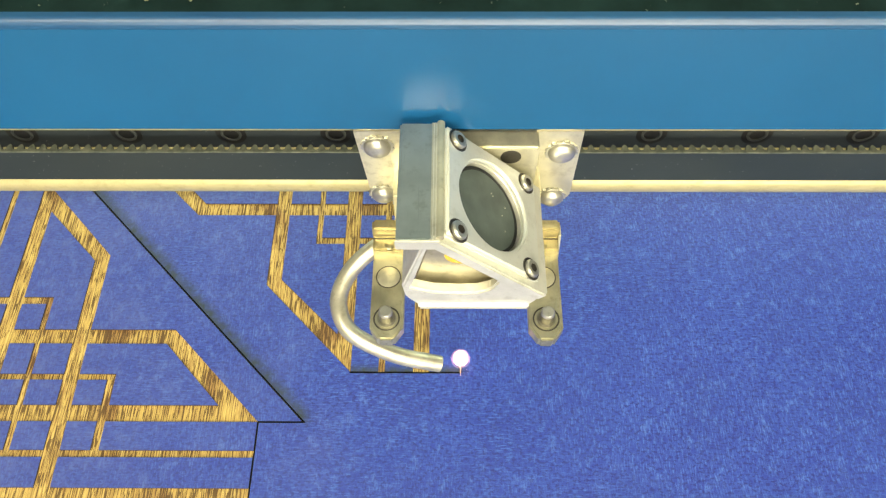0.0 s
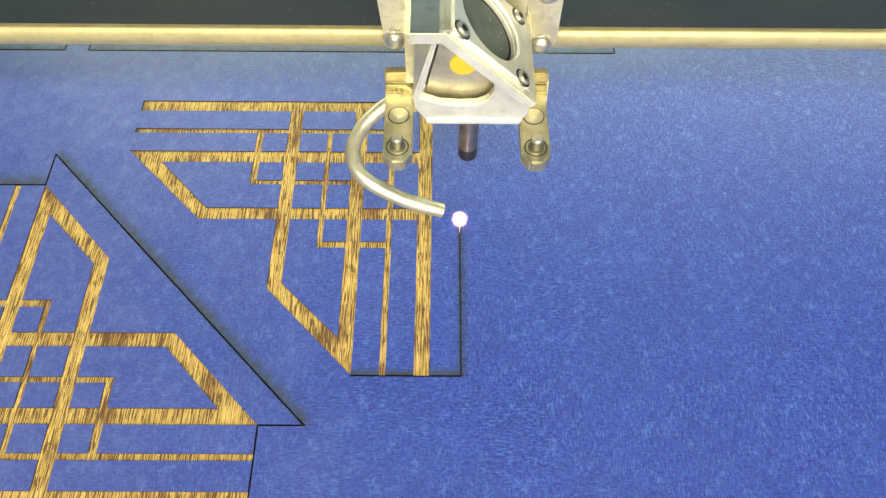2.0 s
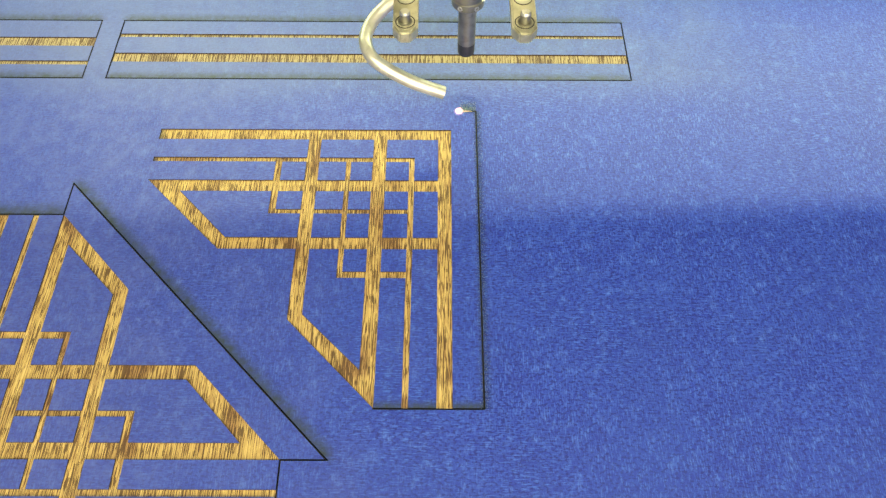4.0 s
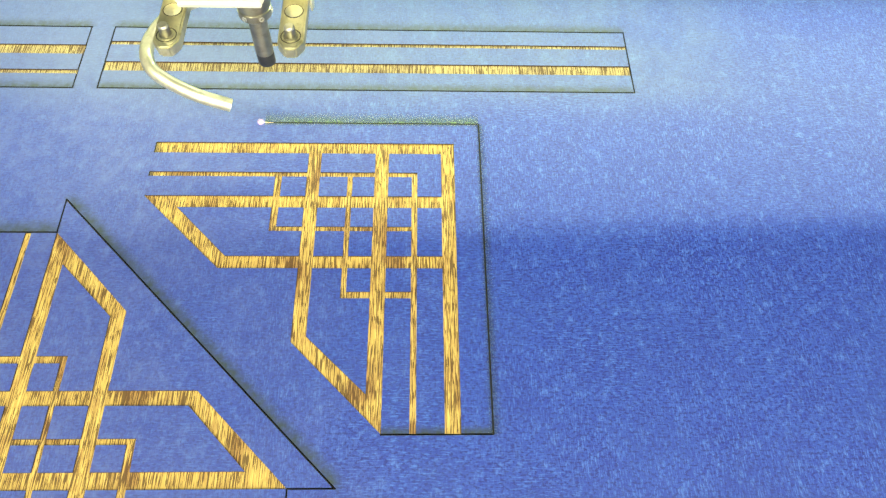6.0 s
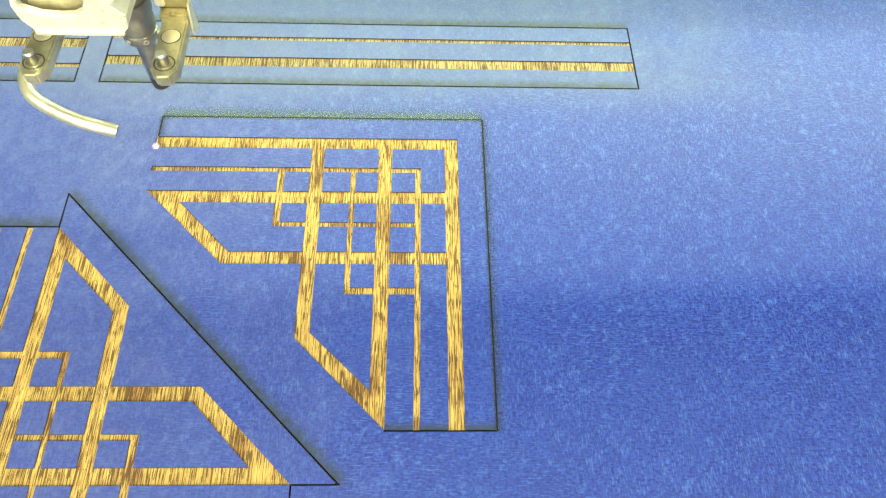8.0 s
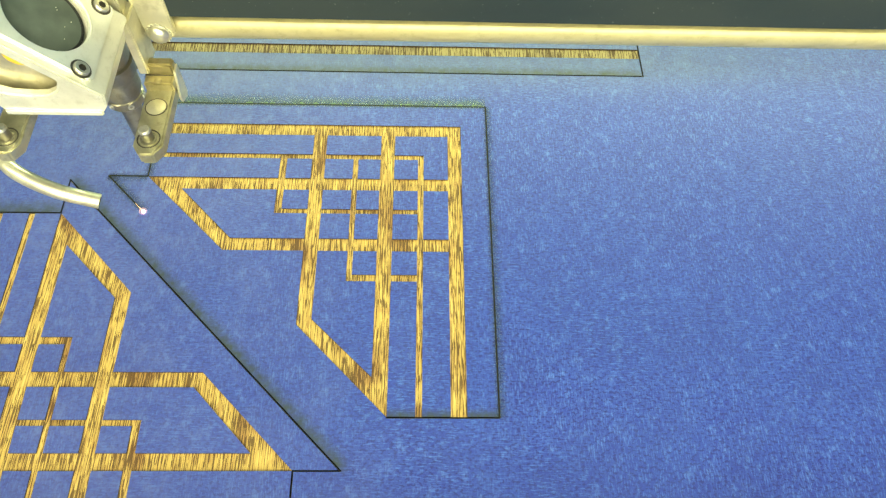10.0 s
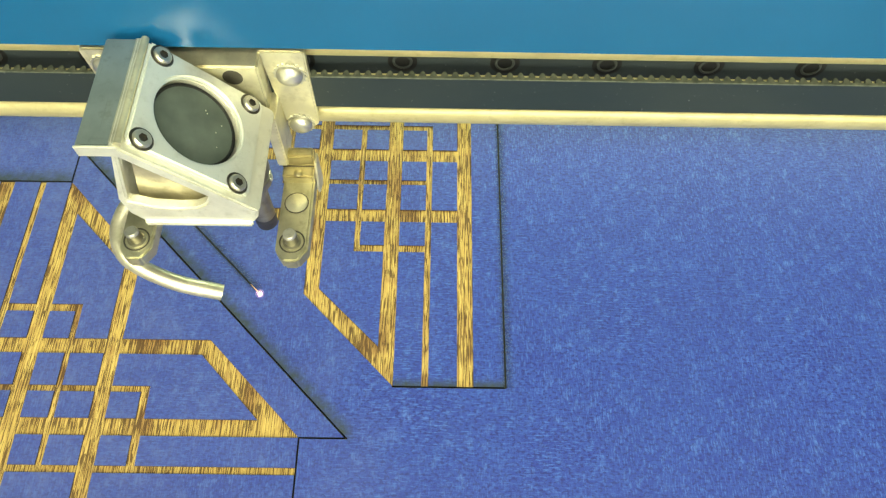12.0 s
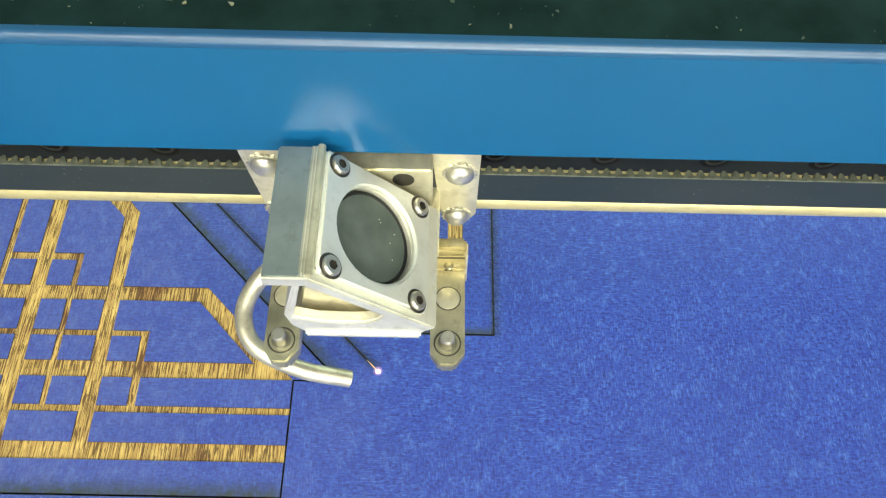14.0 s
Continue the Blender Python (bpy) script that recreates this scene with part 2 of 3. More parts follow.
def blue_sheet():
    m = mat("blue_dyed_veneer", (0.06, 0.10, 0.46), 0.55)
    w = Net(m)
    tc = w.t.nodes.new("ShaderNodeTexCoord")
    sep = w.t.nodes.new("ShaderNodeSeparateXYZ")
    w.t.links.new(tc.outputs["Object"], sep.inputs[0])
    warp = w.noise(1.0, w.place((14, 14, 1)), 2, 0.5)
    flecks = w.noise(1.0, w.place((760, 420, 1)), 6, 0.82)
    weave = w.noise(1.0, w.place((620, 900, 1)), 3, 0.6)
    hair = w.noise(1.0, w.place((1800, 270, 1)), 4, 0.64)
    thread = w.noise(1.0, w.place((240, 1800, 1)), 4, 0.62)
    cloud = w.noise(1.0, w.place((48, 36, 1)), 6, 0.62)
    rub = w.noise(1.0, w.place((190, 130, 1)), 6, 0.74)
    col = w.ramp(cloud, [(0.32, (0.0050, 0.024, 0.280)), (0.50, (0.0070, 0.031, 0.312)), (0.70, (0.011, 0.043, 0.350))])
    col = w.mix(w.math("MULTIPLY", w.span(flecks, 0.45, 0.74), 0.58), col, (0.034, 0.126, 0.54))
    up = w.span(warp, 0.30, 0.62)
    col = w.mix(w.math("MULTIPLY", w.math("MULTIPLY", w.span(hair, 0.46, 0.66), up), 0.66), col, (0.060, 0.170, 0.59))
    col = w.mix(w.math("MULTIPLY", w.math("MULTIPLY", w.span(thread, 0.47, 0.65), w.math("SUBTRACT", 1.15, up)), 0.72), col, (0.054, 0.165, 0.58))
    col = w.mix(w.math("MULTIPLY", w.span(weave, 0.54, 0.36), 0.8), col, (0.0035, 0.010, 0.17))
    col = w.mix(w.math("MULTIPLY", w.math("MULTIPLY", w.span(rub, 0.50, 0.72), w.span(hair, 0.30, 0.66)), 0.66), col, (0.085, 0.200, 0.60))
    col = w.mix(w.math("MULTIPLY", w.span(rub, 0.52, 0.28), 0.30), col, (0.006, 0.020, 0.24))
    smoke = None
    ends = [far_piece(L + S1, C0), far_piece(C0, L + S1)]
    for args in (
        (*ends[0], *ends[1], 7.0, 1),
        (*near_piece(C0, L), *near_piece(0, L), 5.0, 1, 1.0),
        (*far_piece(L, 0), *far_piece(L, C0), 9.0, 1),
        (STRIP_R[0], STRIP_R[1], STRIP_R[2], STRIP_R[1], 7.0, 1),
        (STRIP_R[0], STRIP_R[3], STRIP_R[2], STRIP_R[3], 8.0, 1),
        (STRIP_L[0], STRIP_L[1], STRIP_L[2], STRIP_L[1], 7.0, 1),
        (STRIP_L[0], STRIP_L[3], STRIP_L[2], STRIP_L[3], 8.0, 1),
        (*far_piece(0, 0), *far_piece(0, L), 8.0, 1),
    ):
        s = soot(w, sep, *args)
        smoke = s if smoke is None else w.math("MAXIMUM", smoke, s)
    blot = w.span(w.noise(1.0, w.place((260, 260, 1)), 4, 0.65), 0.25, 0.75)
    smoke = w.math("MULTIPLY", smoke, w.math("ADD", w.math("MULTIPLY", blot, 0.70), 0.48), True)
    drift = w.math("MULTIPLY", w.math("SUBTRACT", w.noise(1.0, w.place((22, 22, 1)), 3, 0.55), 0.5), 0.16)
    # sheet greyer towards the back, fading out to the right
    back_grey = w.math("MULTIPLY", w.span(w.math("ADD", sep.outputs["Y"], w.math("MULTIPLY", drift, 0.12)), -0.004, 0.034), w.math("SUBTRACT", 1.0, w.span(w.math("ADD", sep.outputs["X"], drift), 0.035, 0.22)))
    col = w.mix(w.math("MULTIPLY", back_grey, w.math("ADD", w.math("MULTIPLY", cloud, 0.50), 0.10)), col, (0.125, 0.175, 0.215))
    # sheet paler and greyer towards the left
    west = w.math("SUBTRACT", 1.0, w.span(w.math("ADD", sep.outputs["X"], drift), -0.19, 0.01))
    overlay = w.math("MULTIPLY", west, w.math("ADD", w.math("MULTIPLY", w.span(rub, 0.35, 0.70), 0.22), w.math("MULTIPLY", cloud, 0.58)))
    col = w.mix(overlay, col, (0.100, 0.128, 0.330))
    col = w.mix(smoke, col, (0.020, 0.036, 0.042))
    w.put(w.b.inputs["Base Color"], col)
    w.put(w.b.inputs["Roughness"], w.math("ADD", w.math("MULTIPLY", flecks, 0.2), 0.42))
    w.b.inputs["Specular IOR Level"].default_value = 0.76
    w.bump(w.math("ADD", hair, thread), 0.45, 0.00014)
    return m


def burnt_wood():
    m = mat("engraved_wood", (0.5, 0.3, 0.08), 0.75)
    w = Net(m)
    grain = w.noise(1.0, w.place((2100, 66, 1)), 1, 0.5)
    lines = w.noise(1.0, w.place((1000, 60, 1)), 4, 0.65)
    pores = w.noise(1.0, w.place((2300, 150, 1)), 1, 0.4)
    fine = w.noise(1.0, w.place((1700, 50, 1)), 3, 0.6)
    patch = w.noise(1.0, w.place((60, 40, 1)), 3, 0.5)
    wood = w.ramp(fine, [(0.32, (0.33, 0.200, 0.066)), (0.50, (0.53, 0.365, 0.115)), (0.70, (0.70, 0.530, 0.195))])
    shift = w.math("MULTIPLY", w.math("SUBTRACT", patch, 0.5), 0.20)
    hairs = w.span(w.math("ADD", grain, shift), 0.54, 0.575)
    bands = w.math("MULTIPLY", w.span(w.math("ADD", lines, shift), 0.57, 0.64), 0.35)
    dashes = w.span(w.math("ADD", pores, shift), 0.575, 0.605)
    dark = w.math("MULTIPLY", w.math("MAXIMUM", w.math("MAXIMUM", hairs, bands), dashes), 0.86)
    scorch = w.math("MAXIMUM", w.math("MULTIPLY", w.span(w.noise(1.0, w.place((210, 120, 1)), 4, 0.6), 0.50, 0.72), 0.8), w.span(patch, 0.52, 0.66))
    wood = w.mix(w.math("MULTIPLY", scorch, 0.62), wood, (0.23, 0.105, 0.042))
    tc = w.t.nodes.new("ShaderNodeTexCoord")
    sep = w.t.nodes.new("ShaderNodeSeparateXYZ")
    w.t.links.new(tc.outputs["Object"], sep.inputs[0])
    wood = w.mix(w.math("MULTIPLY", w.span(sep.outputs["Y"], 0.0, 0.03), 0.55), wood, (0.28, 0.25, 0.17))
    w.put(w.b.inputs["Base Color"], w.mix(dark, wood, (0.060, 0.026, 0.010)))
    w.bump(grain, 0.4, 0.00015)
    return m


def soot_film(name, colour, reach, strength):
    m = mat(name, colour, 0.8)
    w = Net(m)
    tc = w.t.nodes.new("ShaderNodeTexCoord")
    sep = w.t.nodes.new("ShaderNodeSeparateXYZ")
    w.t.links.new(tc.outputs["Object"], sep.inputs[0])
    geo = w.t.nodes.new("ShaderNodeNewGeometry")
    n = w.noise(190, geo.outputs["Position"], 4, 0.6)
    fall = w.math("MULTIPLY", w.math("SUBTRACT", 1.0, w.span(sep.outputs["Y"], 0.0, reach)), w.span(sep.outputs["Y"], -0.0022, 0.0))
    w.put(w.b.inputs["Alpha"], w.math("MULTIPLY", w.math("MULTIPLY", fall, w.span(n, 0.05, 0.65)), strength))
    return m


SOOT = soot_film("soot_film", (0.040, 0.068, 0.062), 0.0042, 0.5)
HAZE = soot_film("smoke_film", (0.13, 0.20, 0.155), 0.0085, 0.70)
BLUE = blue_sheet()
WOOD = burnt_wood()
SCORCH = mat("scorched_edge", (0.045, 0.024, 0.010), 0.85)


# ---- builders ----
def link(name, bm, material, parent=None, label="", smooth=0.0):
    me = bpy.data.meshes.new(name)
    bmesh.ops.recalc_face_normals(bm, faces=bm.faces)
    bm.to_mesh(me)
    bm.free()
    for mt in (material if isinstance(material, (list, tuple)) else [material]):
        me.materials.append(mt)
    if smooth:
        me.shade_smooth()
        me.set_sharp_from_angle(angle=radians(smooth))
    ob = new(name, me)
    if parent:
        ob.parent = parent
    if label:
        ob["label"] = label
    return ob


def part(name, bm, material, parent, label="", smooth=35.0):
    return link(name, bm, material, parent, label, smooth)


def box(x0, y0, z0, x1, y1, z1, bevel=0.4, seg=2):
    """A bevelled block between two corners, in millimetres."""
    bm = bmesh.new()
    bmesh.ops.create_cube(bm, size=1.0)
    for v in bm.verts:
        v.co = Vector((((x0 + x1) / 2 + v.co.x * (x1 - x0)), ((y0 + y1) / 2 + v.co.y * (y1 - y0)), ((z0 + z1) / 2 + v.co.z * (z1 - z0)))) * MM
    if bevel:
        bmesh.ops.bevel(bm, geom=bm.edges[:], offset=bevel * MM, segments=seg, affect="EDGES", clamp_overlap=True)
    return bm


def lathe(profile, seg=28, m=None):
    """Turns (radius, height) pairs in millimetres round the z axis."""
    bm = bmesh.new()
    rings = []
    for r, z in profile:
        if r < 1e-6:
            rings.append([bm.verts.new((0, 0, z * MM))])
        else:
            rings.append([bm.verts.new((r * MM * math.cos(2 * math.pi * k / seg), r * MM * math.sin(2 * math.pi * k / seg), z * MM)) for k in range(seg)])
    for a, b in zip(rings, rings[1:]):
        for k in range(seg):
            q = [a[k % len(a)], a[(k + 1) % len(a)], b[(k + 1) % len(b)], b[k % len(b)]]
            q = list(dict.fromkeys(q))
            if len(q) >= 3:
                bm.faces.new(q)
    if m is not None:
        bm.transform(m)
    return bm


def prism(outer, holes, z0, z1, m=None, bevel=0.0):
    """A plate with holes: 2D loops in millimetres, raised from z0 to z1."""
    from mathutils.geometry import tessellate_polygon
    loops = [outer, *holes]
    flat = [p for lo in loops for p in lo]
    tris = tessellate_polygon([[Vector((x, y, 0)) for x, y in lo] for lo in loops])
    bm = bmesh.new()
    low = [bm.verts.new((x * MM, y * MM, z0 * MM)) for x, y in flat]
    top = [bm.verts.new((x * MM, y * MM, z1 * MM)) for x, y in flat]
    for a, b, c in tris:
        for vs in (low, top):
            try:
                bm.faces.new((vs[a], vs[b], vs[c]))
            except ValueError:
                pass
    n = 0
    for lo in loops:
        for k in range(len(lo)):
            i, j = n + k, n + (k + 1) % len(lo)
            bm.faces.new((low[i], low[j], top[j], top[i]))
        n += len(lo)
    bmesh.ops.recalc_face_normals(bm, faces=bm.faces)
    if bevel:
        sharp = [e for e in bm.edges if len(e.link_faces) == 2 and e.calc_face_angle(0) > 0.6]
        bmesh.ops.bevel(bm, geom=sharp, offset=bevel * MM, segments=2, affect="EDGES", clamp_overlap=True)
    if m is not None:
        bm.transform(m)
    return bm


def ring(r, n=32, cx=0.0, cy=0.0):
    return [(cx + r * math.cos(2 * math.pi * k / n), cy + r * math.sin(2 * math.pi * k / n)) for k in range(n)]


def join(*bms):
    out = bmesh.new()
    for b in bms:
        me = bpy.data.meshes.new("tmp")
        b.to_mesh(me)
        b.free()
        out.from_mesh(me)
        bpy.data.meshes.remove(me)
    return out


def sweep(points, r, n=14, sub=8, cap=True):
    """A round bar along a smooth line through the points (millimetres)."""
    pts = [Vector(p) for p in points]
    pts = [pts[0] * 2 - pts[1], *pts, pts[-1] * 2 - pts[-2]]
    line = []
    for i in range(1, len(pts) - 2):
        a, b, c, d = pts[i - 1:i + 3]
        for k in range(sub):
            t = k / sub
            line.append(0.5 * ((2 * b) + (c - a) * t + (2 * a - 5 * b + 4 * c - d) * t * t + (3 * b - a - 3 * c + d) * t ** 3))
    line.append(pts[-2])
    bm = bmesh.new()
    side = Vector((0, 0, 1))
    rows = []
    for i, p in enumerate(line):
        d = (line[min(i + 1, len(line) - 1)] - line[max(i - 1, 0)]).normalized()
        side = (side - d * side.dot(d)).normalized()
        up = d.cross(side)
        rows.append([bm.verts.new((p + (side * math.cos(2 * math.pi * k / n) + up * math.sin(2 * math.pi * k / n)) * r) * MM) for k in range(n)])
    for a, b in zip(rows, rows[1:]):
        for k in range(n):
            bm.faces.new((a[k], a[(k + 1) % n], b[(k + 1) % n], b[k]))
    if cap:
        bm.faces.new(rows[0])
        bm.faces.new(rows[-1])
    return bm


def thing(name, label, category, group="", kind=""):
    return tagged(new(name), label, category, group, kind)


# ---- the room round the machine ----
def room():
    floor = link("floor", box(-2600, -2600, -1000, 2600, 2600, -900, 0), CONCRETE)
    tagged(floor, "grey concrete workshop floor below the machine", "floor", kind="structure")
    ceiling = link("ceiling", box(-2600, -2600, 1750, 2600, 2600, 1850, 0), PLASTER)
    tagged(ceiling, "plain off-white workshop ceiling with lamps", "ceiling", kind="structure")
    for name, c in (("wall_north", (-2600, 2600, -900, 2600, 2700, 1750)), ("wall_south", (-2600, -2700, -900, 2600, -2600, 1750)),
                    ("wall_east", (2600, -2600, -900, 2700, 2600, 1750)), ("wall_west", (-2700, -2600, -900, -2600, 2600, 1750))):
        tagged(link(name, box(*c, 0), PLASTER), "plain off-white painted workshop wall", "wall", kind="structure")
    window = tagged(link("window_1", box(-850, -2600, 60, 1450, -2570, 1440, 2), PLASTER), "assumed unseen workshop window with white frame, source of the front light", "window", kind="structure")
    for k in range(2):
        link("pane", box(-810 + 1120 * k, -2569, 100, 290 + 1120 * k, -2566, 1400, 0), WINDOW_GLOW, window, "bright window pane")
    for lx, ly in CEILING_LAMPS:
        lamp = thing("ceiling_lamp", "added unseen white ceiling lamp with a glowing diffuser", "lamp", "ceiling lamps")
        lamp.location = (lx, ly, CEILING_Z)
        part("housing", box(-670, -180, -40, 670, 180, 0, 4), PLASTER, lamp)
        part("diffuser", box(-650, -160, -46, 650, 160, -40, 1), TUBE_GLOW, lamp, "glowing white diffuser")


def machine():
    bay = thing("laser_cutter_bay", "blue steel cutting bay with a dark bed under the sheet", "machine")
    for name, c in (("back_panel", (-560, 330, -60, 560, 340, 230)), ("front_panel", (-560, -470, -60, 560, -460, 20)),
                    ("side_panel", (-570, -470, -60, -560, 340, 40)), ("side_panel", (560, -470, -60, 570, 340, 40))):
        part(name, box(*c, 1.0), PAINT, bay)
    lid = box(-565, -4, 0, 565, 4, 780, 2)
    lid.transform(Matrix.Translation((0, 0.335, 0.232)) @ Matrix.Rotation(radians(24), 4, "X"))
    part("lid", lid, LID, bay, "raised dull grey-blue lid")
    part("bed", box(-560, -460, -30, 560, 330, -16, 0), BED, bay, "dark sooty steel bed")
    part("base_cabinet", box(-560, -460, -900, 560, 330, -60, 4), PAINT, bay, "blue painted base")
    strip = thing("light_strip", "thin white light strip along the back of the bay", "lamp")
    strip.rotation_euler = (0, 0, radians(LED_TURN))
    part("channel", box(-345, 186, 155, 505, 196, 171, 0.6), ALU, strip, "aluminium channel")
    part("diffuser", box(-345, 183.2, 156, 505, 185.8, 170, 0.5), LED_GLOW, strip, "glowing diffuser")
    for bx in (-310, 80, 470):
        part("bracket", box(bx, 195, -16, bx + 12, 199, 171, 0.5), ALU, strip)
    rng = random.Random(4)
    bm = bmesh.new()
    for _ in range(520):
        x, y, r = rng.uniform(-400, 400), rng.uniform(136, 320), rng.choice((0.35, 0.4, 0.6, 0.9, 1.5, 2.2))
        c = Vector((x, y, -16 + r * 0.4))
        vs = [bm.verts.new((c + Vector((rng.uniform(-r, r), rng.uniform(-r, r), rng.uniform(-r, r) * 0.5))) * MM) for _k in range(5)]
        bmesh.ops.convex_hull(bm, input=vs)
    tagged(link("wood_debris", bm, DUST), "small pale wood crumbs scattered on the dark bed", "debris", kind="stuff")


# ---- the sheet ----
def sheet():
    from mathutils.geometry import delaunay_2d_cdt
    TH, DEEP = 3.0, 0.75
    sheet_ob = thing("plywood_sheet", "blue-dyed plywood sheet with engraved gold lines, lying on the bed", "board")
    names = ["stock", "corner_panel", "corner_panel", "border_panel", "border_panel"]
    labels = ["plain blue sheet round the cut panels", "blue panel with engraved lattice, being cut out", "blue panel with engraved lattice, cut out",
              "long blue border panel with two engraved lines", "long blue border panel with two engraved lines"]

    def rect(x0, y0, x1, y1):
        return [(x0, y0), (x1, y0), (x1, y1), (x0, y1)]
    polys, kinds = [], []

    def add(poly, kind):
        area = sum(a[0] * b[1] - b[0] * a[1] for a, b in zip(poly, poly[1:] + poly[:1]))
        polys.append(poly if area > 0 else poly[::-1])
        kinds.append(kind)
    add(rect(-480, -420, 480, 130), ("body", 0))
    add([near_piece(*p) for p in OUTLINE], ("body", 1))
    add([far_piece(*p) for p in OUTLINE], ("body", 2))
    add(rect(*STRIP_R), ("body", 3))
    add(rect(*STRIP_L), ("body", 4))
    bands = []

    def band(poly):
        add(poly, ("band", len(bands)))
        bands.append(poly)
    for q in BANDS:
        band([near_piece(*p) for p in q])
    for q in BANDS:
        band([far_piece(*p) for p in q])
    band(rect(STRIP_R[0], 34.7, STRIP_R[2], 41.4))
    band(rect(STRIP_R[0], 53.8, STRIP_R[2], 56.4))
    band(rect(STRIP_L[0], 46.6, STRIP_L[2], 53.4))
    band(rect(STRIP_L[0], 32.3, STRIP_L[2], 35.2))
    KW = 0.36

    def kerf_line(p, q):
        d = (Vector(q) - Vector(p)).normalized()
        n = Vector((-d.y, d.x)) * KW
        p, q = Vector(p) - d * KW, Vector(q) + d * KW
        add([tuple(p + n), tuple(p - n), tuple(q - n), tuple(q + n)], ("kerf", 0))
    far = [far_piece(*p) for p in OUTLINE]
    for a, b in zip(far, far[1:] + far[:1]):
        kerf_line(a, b)
    for r in (STRIP_R, STRIP_L):
        c = rect(*r)
        for a, b in zip(c, c[1:] + c[:1]):
            kerf_line(a, b)
    kerf_line(near_piece(C0, L), near_piece(0, L))

    verts, faces = [], []
    for p in polys:
        faces.append(list(range(len(verts), len(verts) + len(p))))
        verts += [Vector(q) for q in p]
    ov, oe, of, _a, _b, origin = delaunay_2d_cdt(verts, [], faces, 1, 1e-4)
    level, owner, bid = [], [], []
    for src in origin:
        ks = [kinds[i] for i in src]
        owner.append(max(k[1] for k in ks if k[0] == "body"))
        bs = [k[1] for k in ks if k[0] == "band"]
        if any(k[0] == "kerf" for k in ks):
            level.append(-TH * 0.9)
            bid.append(-2)
        elif bs:
            level.append(-DEEP)
            bid.append(bs[0])
        else:
            level.append(0.0)
            bid.append(-1)
    edge_of = {}
    for fi, f in enumerate(of):
        for i in range(len(f)):
            edge_of.setdefault(tuple(sorted((f[i], f[(i + 1) % len(f)]))), []).append(fi)
    # gather faces: (owner, band) -> list of polygons with material index
    groups = {}

    def put(key, poly, mi):
        groups.setdefault(key, []).append((poly, mi))
    for fi, f in enumerate(of):
        z = level[fi]
        mi = 0 if bid[fi] != -2 else 1
        if bid[fi] >= 0:
            for b in sorted(kinds[i][1] for i in origin[fi] if kinds[i][0] == "band"):
                put((owner[fi], b), [(ov[v].x, ov[v].y, z + 0.02 + 0.007 * (b % 14)) for v in f], 0)
            put((owner[fi], -1), [(ov[v].x, ov[v].y, z) for v in f], 1)
        else:
            put((owner[fi], bid[fi]), [(ov[v].x, ov[v].y, z) for v in f], mi)
    for (a, b), fs in edge_of.items():
        if len(fs) == 2 and abs(level[fs[0]] - level[fs[1]]) > 1e-6:
            lo, hi = sorted(fs, key=lambda i: level[i])
            pa, pb = ov[a], ov[b]
            wall = (owner[lo], -1) if bid[lo] >= 0 else (owner[lo], bid[lo])
            put(wall, [(pa.x, pa.y, level[lo]), (pb.x, pb.y, level[lo]), (pb.x, pb.y, level[hi]), (pa.x, pa.y, level[hi])], 1)
    holders = []
    for o in range(5):
        bm = bmesh.new()
        for poly, mi in groups.get((o, -1), []):
            bm.faces.new([bm.verts.new(Vector(p) * MM) for p in poly]).material_index = 2 * mi
        outline = polys[o]
        for (x0, y0), (x1, y1) in zip(outline, outline[1:] + outline[:1]):
            q = [(x0, y0, -TH), (x1, y1, -TH), (x1, y1, -DEEP * 1.2), (x0, y0, -DEEP * 1.2)] if o else [(x0, y0, -TH), (x1, y1, -TH), (x1, y1, 0), (x0, y0, 0)]
            bm.faces.new([bm.verts.new(Vector(p) * MM) for p in q]).material_index = 1
        if o == 0:
            bm.faces.new([bm.verts.new(Vector((x, y, -TH)) * MM) for x, y in reversed(outline)]).material_index = 1
        bmesh.ops.remove_doubles(bm, verts=bm.verts, dist=1e-6)
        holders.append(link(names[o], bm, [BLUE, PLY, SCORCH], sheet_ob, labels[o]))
    for (o, b), polyset in groups.items():
        if b == -1:
            continue
        bm = bmesh.new()
        for poly, mi in polyset:
            bm.faces.new([bm.verts.new(Vector(p) * MM) for p in poly]).material_index = mi
        bmesh.ops.remove_doubles(bm, verts=bm.verts, dist=1e-6)
        if b == -2:
            link("kerf", bm, [CHAR, CHAR], holders[o], "charred black laser cut")
        else:
            link("engraved_line", bm, [WOOD], holders[o], "engraved gold wood line with dark grain")
    tagged(link("slat_support", box(-470, -410, -16, 470, 125, -3.05, 0), BED), "dark bed slats carrying the plywood sheet", "support", kind="structure")
    return holders


